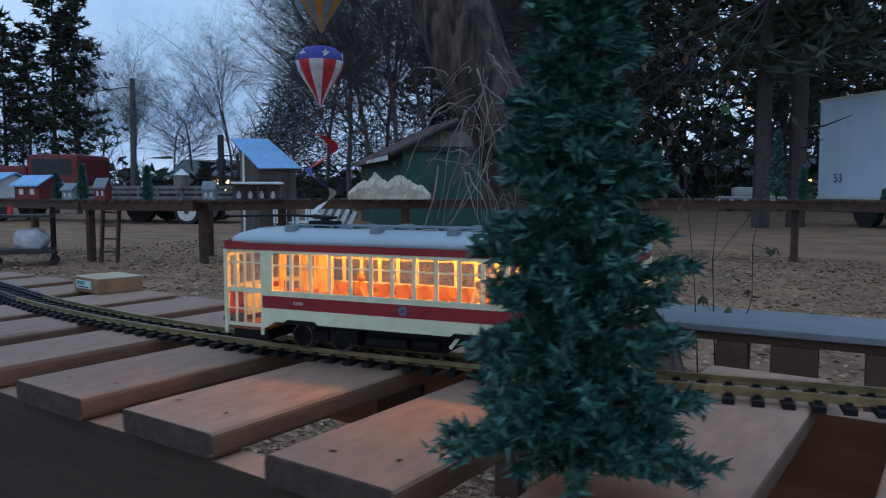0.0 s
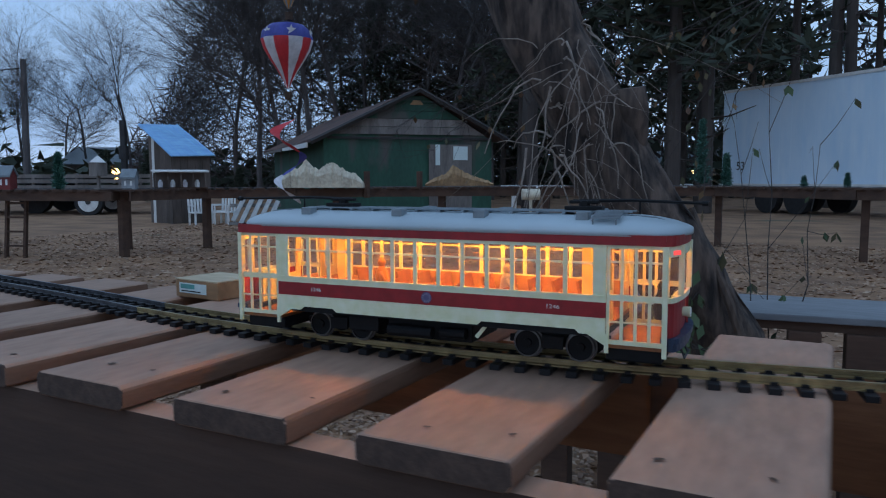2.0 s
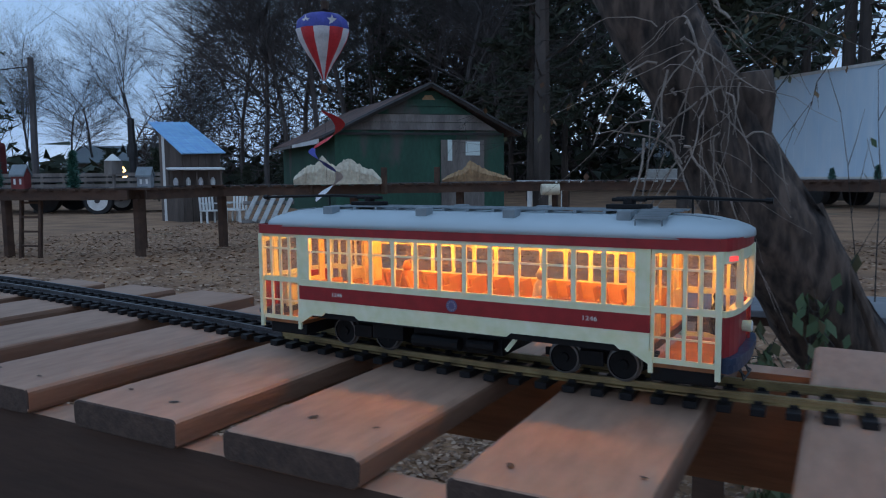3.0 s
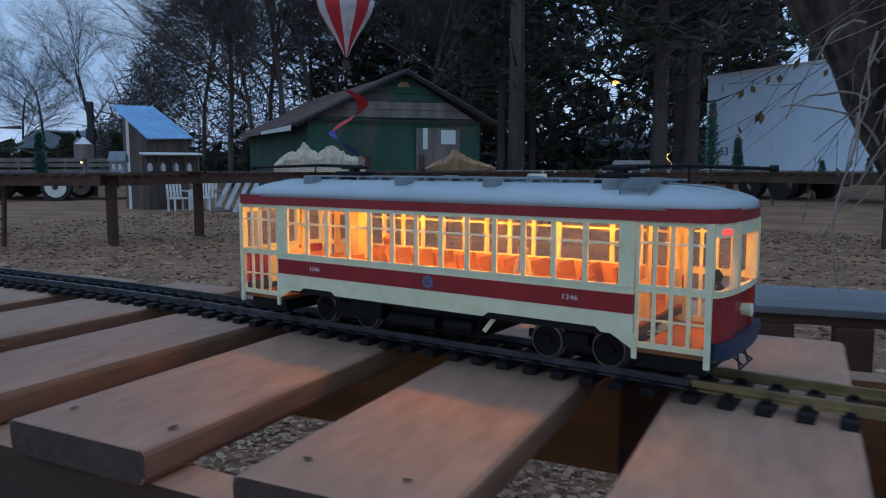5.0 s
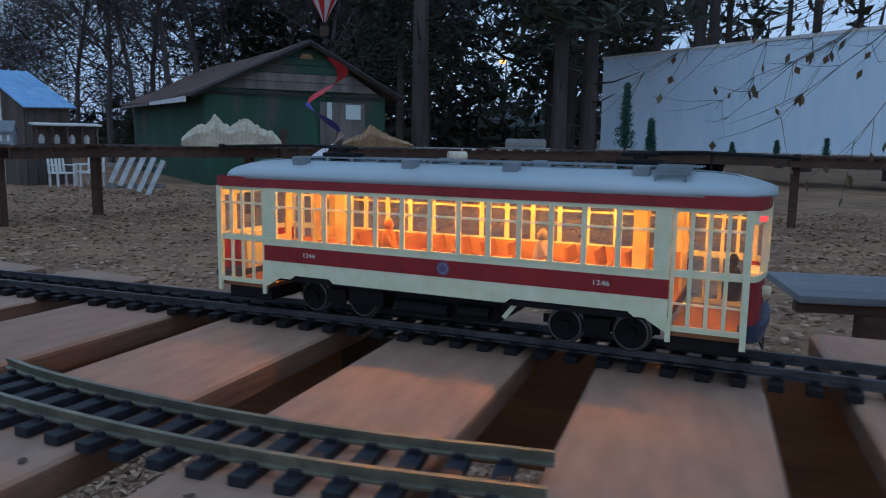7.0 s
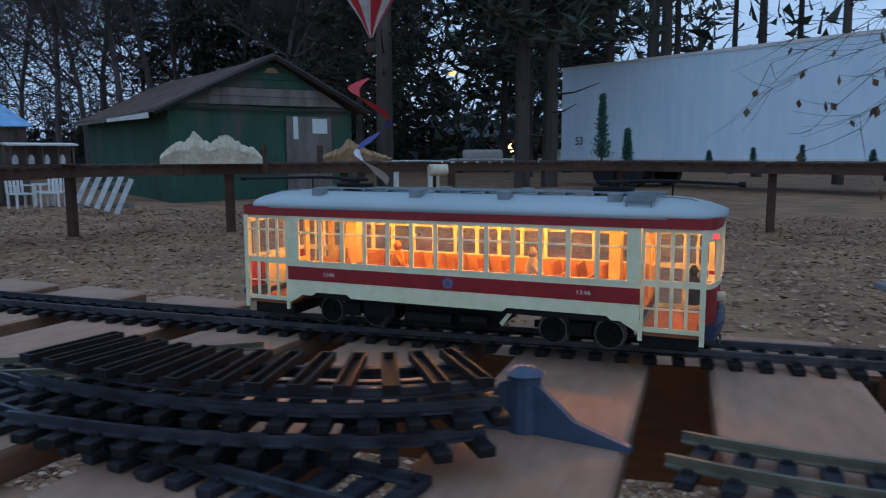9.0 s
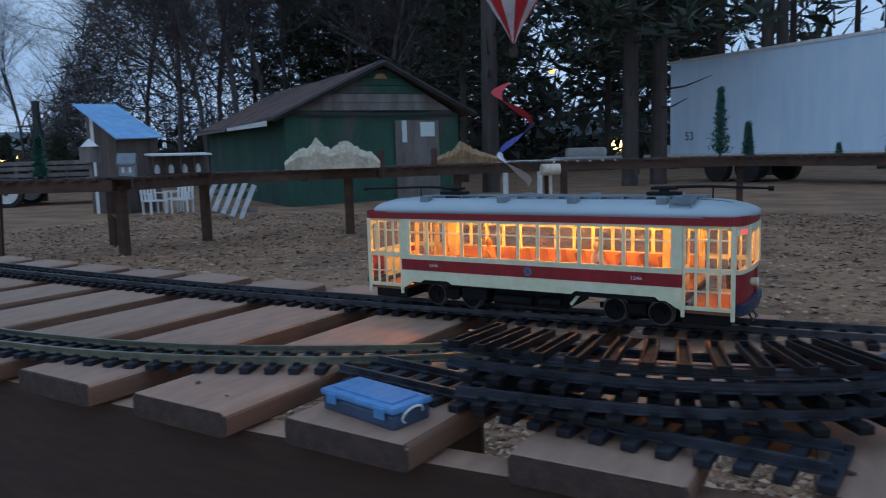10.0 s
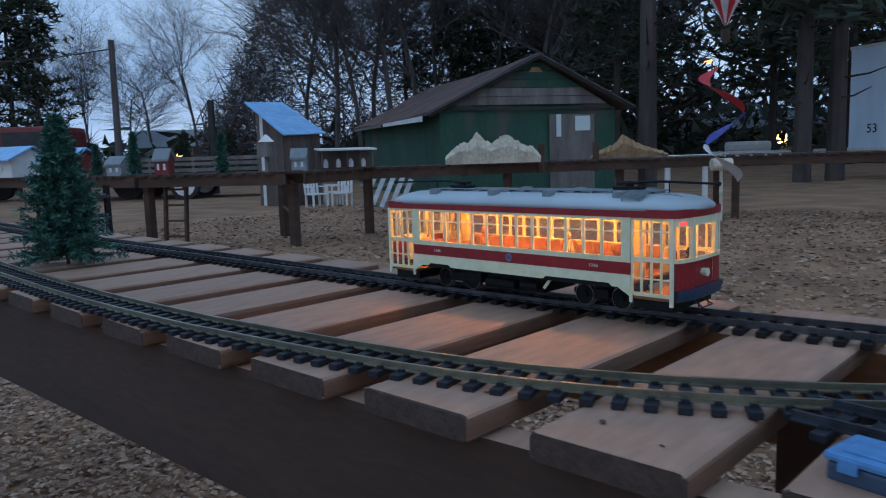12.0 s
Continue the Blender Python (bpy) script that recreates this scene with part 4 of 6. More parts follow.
fir = thing("artificial_fir_tree", "small dark green artificial fir tree standing on the deck boards", "artificial tree", pose(0.316, -0.14, 0), "artificial firs on the deck")
fir_parts(fir, 0.44, 0.085, 11, 330, 230, 0.0115, 0.85)
fir_b = thing("artificial_fir_tree", "dark green artificial fir tree between the two tracks", "artificial tree", pose(-4.26, 0.3, 0), "artificial firs on the deck")
fir_parts(fir_b, 0.34, 0.115, 12, 260, 110, 0.015)


# ---- loose things on the deck ----
def build_block():
    root = thing("wooden_block", "pale wooden block with a paper label lying beyond the track", "block", pose(-1.003, 0.223, 0, 0, 0, -5))
    bm = bmesh.new()
    box(bm, -0.056, 0.056, 0.0, 0.098, 0.001, 0.031, 0.002)
    part("body", bm, M_CARTONSIDE, root)
    bm = bmesh.new()
    box(bm, -0.0565, 0.0565, -0.0005, 0.0985, 0.0312, 0.0335, 0.001)
    part("top", bm, M_CARTON, root, "pale top face")
    bm = bmesh.new()
    box(bm, -0.045, 0.027, -0.0012, -0.0006, 0.009, 0.0265)
    lab = part("label", bm, M_LABEL, root, "white paper label with green print")
    bm = bmesh.new()
    box(bm, -0.041, -0.004, -0.0016, -0.0012, 0.0165, 0.0245)
    part("print_bar", bm, M_TEAL, lab)
    bm = bmesh.new()
    box(bm, -0.04, 0.012, -0.0016, -0.0012, 0.0115, 0.0135)
    part("print_bar", bm, M_BLACK, lab)
    return root


build_block()


def build_case():
    root = thing("blue_case", "small blue plastic case with a white handle lying on a board", "case", pose(-2.578, -0.164, 0.0, 0, 0, -22) @ Matrix.Diagonal((0.95, 0.86, 0.98, 1)))
    bm = bmesh.new()
    box(bm, -0.05, 0.05, -0.026, 0.026, 0.0, 0.014, 0.003)
    part("tray", bm, M_NAVYBOX, root, "dark blue tray")
    bm = bmesh.new()
    box(bm, -0.052, 0.052, -0.028, 0.028, 0.0145, 0.021, 0.003)
    box(bm, -0.042, 0.042, -0.019, 0.019, 0.0205, 0.0225, 0.001)
    part("lid", bm, M_BLUEBOX, root, "bright blue lid")
    for x in (-0.034, 0.034):
        bm = bmesh.new()
        box(bm, x - 0.007, x + 0.007, -0.0295, -0.0275, 0.009, 0.019, 0.0006)
        part("latch", bm, M_BLUEBOX, root)
    bm = bmesh.new()
    tube(bm, [(0.0525 + 0.004 * math.sin(a), 0.014 * math.cos(a) - 0.002, 0.011 + 0.008 * math.sin(a)) for a in [k * 0.349 for k in range(13)]], [0.0012] * 13, 6)
    part("handle", bm, M_WHITE, root, "white ring handle")


build_case()


def build_rerailer():
    root = thing("blue_rerailer", "dark blue plastic bumper stop with flared feet beside spare track", "track bumper", pose(-2.143, -0.024, 0, 0, 0, -17) @ Matrix.Diagonal((1.32, 1.32, 1.25, 1)))
    bm = bmesh.new()
    for s, ln in ((1, 0.065), (-1, 0.045)):
        prof = [(0.0, 0.0), (0.0, 0.034), (0.012, 0.03), (ln * 0.5, 0.012), (ln, 0.003), (ln, 0.0)]
        a = [bm.verts.new((s * x, -0.012 - 0.01 * (x / ln) * (s < 0), z)) for x, z in prof]
        b = [bm.verts.new((s * x, -0.007 - 0.01 * (x / ln) * (s < 0), z)) for x, z in prof]
        bm.faces.new(a)
        bm.faces.new(b[::-1])
        for k in range(len(prof)):
            bm.faces.new((a[k], b[k], b[(k + 1) % 6], a[(k + 1) % 6]))
    bmesh.ops.recalc_face_normals(bm, faces=bm.faces)
    part("foot", bm, M_NAVYBOX, root, "flared feet")
    bm = bmesh.new()
    cyl(bm, (0, -0.006, 0), (0, -0.006, 0.036), 0.011, 0.01, 12)
    cyl(bm, (0, -0.006, 0.036), (0, -0.006, 0.041), 0.0125, 0.004, 12)
    part("post", bm, M_NAVYBOX, root)


build_rerailer()


# ---- the spinners that hang from the tree ----
SPIN_AT = (-3.39, 3.3, 0.82)


def balloon_parts(root, height, radius, mats, tail=True):
    """A gored balloon over its basket; the mouth is at the origin."""
    prof = [(0.05, 0.0), (0.16, 0.1), (0.36, 0.25), (0.66, 0.43), (0.9, 0.6), (1.0, 0.74), (0.93, 0.87), (0.66, 0.96), (0.3, 0.995), (0.02, 1.0)]
    gores = 10
    for g in range(gores):
        bm = bmesh.new()
        rows = []
        for r, h in prof:
            rows.append([bm.verts.new((radius * r * (1 + 0.06 * math.sin(math.pi * k / 4)) * math.cos(6.28319 * (g + k / 4) / gores), radius * r * (1 + 0.06 * math.sin(math.pi * k / 4)) * math.sin(6.28319 * (g + k / 4) / gores), height * h)) for k in range(5)])
        for i, (u, v) in enumerate(zip(rows, rows[1:])):
            for k in range(4):
                f = bm.faces.new((u[k], u[k + 1], v[k + 1], v[k]))
                f.material_index = 1 if prof[i][1] >= 0.74 else 0
        part("gore", bm, [mats[g % 2], mats[2]], root, "", True)
    if len(mats) > 3:
        for g in range(6):
            bm = bmesh.new()
            a = 6.28319 * (g + 0.5) / 6
            c = Vector((math.cos(a), math.sin(a), 0)) * radius * 1.0 + Vector((0, 0, height * 0.83))
            t1 = Vector((-math.sin(a), math.cos(a), 0))
            ring = []
            for k in range(10):
                q = (0.036 if k % 2 == 0 else 0.016) * height / 0.45
                ring.append(bm.verts.new(c + t1 * q * math.sin(k * math.pi / 5) + Vector((0, 0, q * math.cos(k * math.pi / 5)))))
            bm.faces.new(ring)
            part("star", bm, mats[3], root, "white star")
    bm = bmesh.new()
    cyl(bm, (0, 0, -0.075), (0, 0, -0.025), radius * 0.13, radius * 0.15, 10)
    part("basket", bm, M_KNOT, root, "dark basket")
    for k in range(4):
        a = k * math.pi / 2
        bm = bmesh.new()
        cyl(bm, (0.014 * math.cos(a), 0.014 * math.sin(a), -0.03), (0.02 * math.cos(a), 0.02 * math.sin(a), 0.01), 0.0015, n=4)
        part("cord", bm, M_WIRE, root)
    bm = bmesh.new()
    cyl(bm, (0, 0, height), (0, 0, height + 0.08), 0.0015, n=4)
    part("hanger", bm, M_WIRE, root)


def tail_parts(root, top, length, turns, radius):
    n = 60
    for lo, hi, m, lab in ((0, 24, M_FABRED, "red ribbon"), (24, 40, M_FABBLUE, "blue ribbon"), (40, 60, M_FABWHITE, "white ribbon")):
        bm = bmesh.new()
        prev = None
        for k in range(lo, hi + 1):
            u = k / n
            a = 2.02 + 6.28319 * turns * u
            r = radius * (1 - 0.25 * u)
            w = 0.036 * math.sin(math.pi * min(1, max(0, ((k - lo) / (hi - lo)) * 0.86 + 0.1)))
            c = Vector((r * math.cos(a), r * math.sin(a), top - length * u))
            o = Vector((0.9 * math.cos(a), 0.9 * math.sin(a), 0.45)) * w
            row = [bm.verts.new(c - o), bm.verts.new(c + o)]
            if prev:
                bm.faces.new((prev[0], row[0], row[1], prev[1]))
            prev = row
        part("ribbon", bm, m, root, lab, True)
    bm = bmesh.new()
    cyl(bm, (0, 0, top + 0.13), (0, 0, top - length), 0.001, n=4)
    part("cord", bm, M_WIRE, root)


spinner = thing("balloon_spinner", "red, white and blue balloon wind spinner with spiral ribbon", "wind spinner", pose(*SPIN_AT))
balloon_parts(spinner, 0.43, 0.165, [M_FABRED, M_FABWHITE, M_FABBLUE, M_FABWHITE])
tail_parts(spinner, -0.2, 0.58, 1.75, 0.1)
upper_spinner = thing("balloon_spinner", "orange and dark hot-air balloon wind spinner hanging above another", "wind spinner", pose(SPIN_AT[0], SPIN_AT[1], SPIN_AT[2] + 0.52))
balloon_parts(upper_spinner, 0.5, 0.2, [M_FABORANGE, M_SLATE, M_FABRED])


# ---- the big leaning tree behind the deck ----
def build_big_tree():
    rng = random.Random(3)
    root = thing("leaning_tree", "thick leaning tree trunk with rough dark bark and bare vines", "tree")
    bm = bmesh.new()
    line = [(-0.18, 1.8, -1.02), (-0.27, 1.74, -0.6), (-0.34, 1.68, -0.3), (-0.52, 1.5, 0.07), (-0.68, 1.47, 0.42), (-0.86, 1.46, 0.8), (-1.13, 1.45, 1.2), (-1.6, 1.5, 1.8), (-2.2, 1.7, 2.5), (-2.6, 2.0, 3.4), (-2.9, 2.3, 4.6)]
    rad = [0.19, 0.14, 0.125, 0.12, 0.12, 0.122, 0.12, 0.115, 0.1, 0.085, 0.06]
    line = [(x - 0.06 * min(1, max(0, z + 0.3)), y, z) for x, y, z in line]
    pts, rs = [], []
    for (p, q), (a, b) in zip(zip(line, line[1:]), zip(rad, rad[1:])):
        for k in range(9):
            pts.append(Vector(p).lerp(Vector(q), k / 9))
            rs.append(a + (b - a) * k / 9)
    tube(bm, pts, rs, 44)
    for v in bm.verts:
        ridge = noise.noise((v.co.x * 22, v.co.y * 22, v.co.z * 3.5)) + 0.5 * noise.noise((v.co.x * 50, v.co.y * 50, v.co.z * 9))
        v.co += Vector((noise.noise(v.co * 4), noise.noise(v.co * 4 + Vector((9, 0, 0))), 0)) * 0.025 + Vector((0.012, -0.03, 0)) * ridge
    part("trunk", bm, M_BARK, root, "", True)
    bm = bmesh.new()
    tube(bm, [(-0.62, 1.5, 0.2), (-0.57, 1.47, 0.32), (-0.565, 1.44, 0.4), (-0.57, 1.43, 0.46)], [0.07, 0.05, 0.04, 0.034], 14)
    for v in bm.verts:
        v.co += Vector((noise.noise(v.co * 9), noise.noise(v.co * 9 + Vector((5, 0, 0))), 0)) * 0.02
    part("cut_limb", bm, M_BARK, root, "sawn-off limb stub", True)
    bm = bmesh.new()
    for k in range(1):
        o = 0.06 * k
        tube(bm, [(-0.42 + o, 1.55, 0.12), (-0.3 + o, 1.52, -0.15), (-0.2 + o * 1.4, 1.55, -0.45), (-0.12 + o * 1.6, 1.6, -1.02)], [0.01, 0.014, 0.017, 0.02], 8)
    part("old_vine", bm, M_BARK, root, "thick dead vine stem")
    # limbs that spread above
    bm = bmesh.new()
    for base, tip, r in (((-1.1, 1.45, 1.15), (-3.9, 3.6, 2.1), 0.05), ((-1.4, 1.48, 1.6), (0.6, 3.2, 2.6), 0.06), ((-0.95, 1.45, 0.95), (0.4, 2.9, 0.85), 0.022), ((-2.2, 1.7, 2.5), (-4.6, 1.4, 3.6), 0.05)):
        b, t = Vector(base), Vector(tip)
        tube(bm, [b.lerp(t, u) + Vector((0, 0, 0.25 * math.sin(u * 3) + rng.uniform(-0.04, 0.04))) for u in (0, 0.2, 0.4, 0.6, 0.8, 1)], [r * (1 - 0.8 * u) for u in (0, 0.2, 0.4, 0.6, 0.8, 1)], 8)
    part("limb", bm, M_BARK, root)
    # pale vines that dangle in front of the trunk
    bm = bmesh.new()
    for i in range(60):
        x, z = rng.uniform(-0.8, -0.56), rng.uniform(0.22, 0.6)
        p = Vector((x, 1.3 + rng.uniform(-0.1, 0.1), z))
        d = Vector((rng.uniform(-0.6, 0.7), rng.uniform(-0.2, 0.2), rng.uniform(-0.7, 0.45)))
        pts = []
        for k in range(9):
            pts.append(p.copy())
            p += d * 0.04
            d += Vector((rng.uniform(-0.35, 0.35), rng.uniform(-0.12, 0.12), -0.1 + rng.uniform(-0.25, 0.2)))
        r = rng.choice((0.0009, 0.0012, 0.0018, 0.0026, 0.0036))
        tube(bm, pts, [r * (1 - 0.08 * k) for k in range(9)], 5)
    part("vine", bm, M_VINE, root, "pale bare dangling vines")
    return root


build_big_tree()


def twig_spray(name, label, base, tips, seed, leaf_mat, leaves, leaf, stem=0.006, category="branch", sub=5):
    """Thin bare twigs with a few hanging leaves."""
    rng = random.Random(seed)
    root = thing(name, label, category)
    bm = bmesh.new()
    ends = []
    for tip in tips:
        b, t = Vector(base), Vector(tip)
        pts = [b.lerp(t, k / 8) + Vector((rng.uniform(-1, 1), rng.uniform(-1, 1), rng.uniform(-1, 1))) * 0.02 * (k > 0) for k in range(9)]
        tube(bm, pts, [stem * (1 - 0.1 * k) for k in range(9)], 5)
        for k in range(2, 9):
            for _ in range(sub):
                q = pts[k]
                d = ((t - b).normalized() + Vector((rng.uniform(-1, 1), rng.uniform(-1, 1), rng.uniform(-1, 0.8)))) * rng.uniform(0.05, 0.17) * (t - b).length
                tube(bm, [q, q + d * 0.5 + Vector((0, 0, -0.01)), q + d], [stem * 0.4, stem * 0.28, stem * 0.15], 3)
                ends.append(q + d)
                ends.append(q + d * 0.6)
    part("stem", bm, M_TWIG, root)
    vs, fs = [], []
    for _ in range(leaves):
        p = rng.choice(ends)
        d = Vector((rng.uniform(-0.6, 0.6), rng.uniform(-0.6, 0.6), -1)).normalized()
        s = d.cross(Vector((rng.uniform(-1, 1), rng.uniform(-1, 1), 0.1))).normalized() * leaf * 0.28
        j, ln = len(vs), leaf * rng.uniform(0.7, 1.2)
        vs += [p, p + d * ln * 0.5 + s, p + d * ln, p + d * ln * 0.5 - s]
        fs.append((j, j + 1, j + 2, j + 3))
    ob = new("foliage", raw("foliage", vs, fs, leaf_mat))
    ob.parent = root
    return root


twig_spray("hanging_branch", "thin bare branch with a few brown leaves hanging down", (-0.3, 3.1, 1.1), [(-1.35, 2.69, 0.32), (-0.85, 2.9, 0.2), (-1.15, 2.77, 0.3), (-1.5, 2.66, 0.55), (-0.6, 2.95, 0.3)], 5, M_DRYLEAF, 55, 0.05, 0.004, sub=2)
twig_spray("hanging_branch", "thin dead twigs reaching out from the leaning tree", (-0.72, 1.6, 0.75), [(-1.75, 1.9, 0.75), (-1.6, 1.8, 0.55), (-1.5, 1.85, 0.9), (-1.3, 1.7, 0.45), (-1.42, 1.8, 0.32), (-1.2, 1.75, 0.62), (-1.65, 1.9, 0.4)], 6, M_DRYLEAF, 16, 0.03, 0.0022, sub=5)
twig_spray("hanging_branch", "fine bare twigs hanging from an overhead limb", (-3.4, 3.4, 2.3), [(-3.0, 3.2, 1.45), (-3.7, 3.0, 1.5), (-2.5, 3.0, 1.5), (-2.0, 2.7, 1.4), (-1.7, 2.4, 1.25)], 7, M_DRYLEAF, 15, 0.04, 0.004, sub=3)
twig_spray("sapling", "thin sapling with small green leaves behind the deck", (-0.24, 2.2, -1.0), [(-0.27, 2.24, 0.54), (-0.1, 2.3, 0.33), (-0.38, 2.17, 0.4)], 8, M_LEAF, 46, 0.04, 0.004, "sapling", 1)
twig_spray("shrub", "low green leafy weeds beside the trunk", (-0.42, 1.45, -1.0), [(-0.5, 1.3, -0.25), (-0.35, 1.3, -0.22), (-0.42, 1.45, -0.15), (-0.6, 1.5, -0.3)], 9, M_LEAF, 420, 0.05, 0.005, "shrub", 5)


# ---- grey plank trestle beyond the deck ----
def build_trestle():
    root = thing("plank_trestle", "low trestle with a grey weathered plank top on dark posts", "trestle")
    a, b = Vector((-1.17, 1.83, 0)), Vector((3.4, 2.34, 0))
    h = math.atan2(b.y - a.y, b.x - a.x)
    m = Matrix.Translation(a) @ Matrix.Rotation(h, 4, "Z")
    n = 3
    for k in range(n):
        bm = bmesh.new()
        ln = (b - a).length
        box(bm, ln * k / n + 0.003, ln * (k + 1) / n - 0.003, 0, 0.42, -0.258, -0.235 + 0.003 * (k % 2), 0.004, m)
        part("plank", bm, M_GRAVELROAD, root, "grey weathered plank")
    bm = bmesh.new()
    box(bm, 0, (b - a).length, 0.02, 0.06, -0.288, -0.259, 0, m)
    part("rail_beam", bm, M_BEAM, root)
    for x, w in ((0.18, 0.1), (0.39, 0.1), (1.0, 0.1), (1.17, 0.14), (1.44, 0.12), (1.77, 0.1), (2.12, 0.12), (2.52, 0.1), (2.92, 0.12), (3.42, 0.1), (3.92, 0.12)):
        bm = bmesh.new()
        box(bm, x, x + w, 0.0, 0.09, -1.04, -0.289, 0.004, m)
        part("post", bm, M_BEAM, root)


build_trestle()


# ---- the far ring of the railway on posts ----
RING = [(-24, 7.5), (-17, 6.6), (-11.8, 6.2), (-9.6, 6.8), (-9.66, 8.45), (-8.4, 9.75), (-5.2, 12.6), (-2.1, 13.3), (0.15, 11.6), (3.5, 9.4), (8, 7)]


def build_ring():
    root = thing("elevated_track_bench", "long brown wooden beam on posts carrying the far railway loop", "wooden bench")
    for (x0, y0), (x1, y1) in zip(RING, RING[1:]):
        d = math.hypot(x1 - x0, y1 - y0)
        m = Matrix.Translation((x0, y0, 0)) @ Matrix.Rotation(math.atan2(y1 - y0, x1 - x0), 4, "Z")
        for y in (-0.2, 0.2):
            bm = bmesh.new()
            box(bm, 0, d, y - 0.02, y + 0.02, -0.11, 0.03, 0, m)
            part("beam", bm, M_BEAM, root)
        n = int(d / 0.22)
        bm = bmesh.new()
        for k in range(n):
            box(bm, k * 0.22, k * 0.22 + 0.14, -0.28, 0.28, 0.031, 0.06, 0, m)
        tagged(part("decking", bm, M_BEAM, root), kind="stuff")
        bm = bmesh.new()
        for y in (-0.024, 0.024):
            box(bm, 0, d, y - 0.003, y + 0.003, 0.066, 0.076, 0, m)
        part("rail", bm, M_DARKRAIL, root)
    for x, y in [(-17, 6.6), (-14.2, 6.4), (-11.75, 6.15), (-9.72, 6.92), (-10.75, 7.8), (-9.72, 8.6), (-8.0, 10.0), (-6.6, 11.3), (-5.0, 12.4), (-5.4, 12.9), (-2.1, 13.3), (0.15, 11.6), (2.4, 10.1), (5, 8.6)]:
        bm = bmesh.new()
        box(bm, x - 0.055, x + 0.055, y - 0.055, y + 0.055, -1.05, -0.111, 0.006)
        part("post", bm, M_BEAM, root)
    bm = bmesh.new()
    tube(bm, [(-9.72, 6.92, -0.09), (-10.75, 7.8, -0.075)], [0.05, 0.05], 4)
    tube(bm, [(-9.74, 6.95, -0.55), (-10.73, 7.78, -0.5)], [0.025, 0.025], 4)
    part("tie_beam", bm, M_BEAM, root)
    for x, y in ((-8.45, 9.4), (-7.5, 10.2), (-9.9, 7.9), (-6.9, 11.0)):
        bm = bmesh.new()
        box(bm, x - 0.04, x + 0.04, y - 0.04, y + 0.04, -0.12, 0.34, 0.004)
        part("short_upright", bm, M_BEAM, root)


build_ring()

ladder = thing("step_ladder", "narrow brown wooden ladder leaning against the far beam", "ladder", pose(-11.3, 6.2, -1.0, 0, 0, 20))
for s in (-0.16, 0.16):
    bm = bmesh.new()
    box(bm, s - 0.02, s + 0.02, -0.03, 0.03, 0, 1.0, 0, Matrix.Rotation(-0.1, 4, "X"))
    part("rail", bm, M_BEAM, ladder)
for k in range(4):
    bm = bmesh.new()
    box(bm, -0.14, 0.14, -0.02, 0.02, 0.18 + 0.22 * k, 0.21 + 0.22 * k, 0, Matrix.Rotation(-0.1, 4, "X"))
    part("rung", bm, M_BEAM, ladder)


def relief(name, label, a, b, heights, mat, depth=0.25):
    """A carved scenic relief with a ragged skyline, between two points."""
    a, b = Vector(a), Vector(b)
    n = len(heights)
    bm = bmesh.new()
    rows = []
    side = Vector((-(b - a).y, (b - a).x, 0)).normalized() * depth
    m = 6
    full = [heights[min(n - 1, i // m)] * (1 - (i % m) / m) + heights[min(n - 1, i // m + 1)] * (i % m) / m for i in range((n - 1) * m + 1)]
    for i, h in enumerate(full):
        p = a.lerp(b, i / (len(full) - 1))
        h = max(0.03, h + 0.03 * noise.noise((i * 0.9, 3, h)))
        rows.append([bm.verts.new(p), bm.verts.new(p + Vector((0, 0, h * 0.6)) - side * (0.12 + 0.15 * noise.noise((i * 0.5, 7, 0)))), bm.verts.new(p + Vector((0, 0, h)) + side * 0.1),
                     bm.verts.new(p + Vector((0, 0, h * 0.9)) + side * 0.7), bm.verts.new(p + side)])
    for u, v in zip(rows, rows[1:]):
        for k in range(4):
            bm.faces.new((u[k], v[k], v[k + 1], u[k + 1]))
        bm.faces.new((u[4], v[4], v[0], u[0]))
    bm.faces.new(rows[0])
    bm.faces.new(rows[-1][::-1])
    solid(name, bm, mat, label, "scenery")


relief("scenic_relief", "cream carved mountain scenery standing on the far beam", (-8.66, 9.2, 0.06), (-7.35, 9.85, 0.06), (0.12, 0.24, 0.33, 0.34, 0.48, 0.36, 0.31, 0.41, 0.43, 0.34, 0.26, 0.24, 0.1), M_CREAMFOAM)
relief("scenic_relief", "tan carved rocky scenery standing on the far beam", (-7.3, 11.9, 0.06), (-6.15, 12.55, 0.06), (0.05, 0.14, 0.2, 0.25, 0.4, 0.34, 0.26, 0.2, 0.16, 0.12, 0.06), M_TANFOAM)


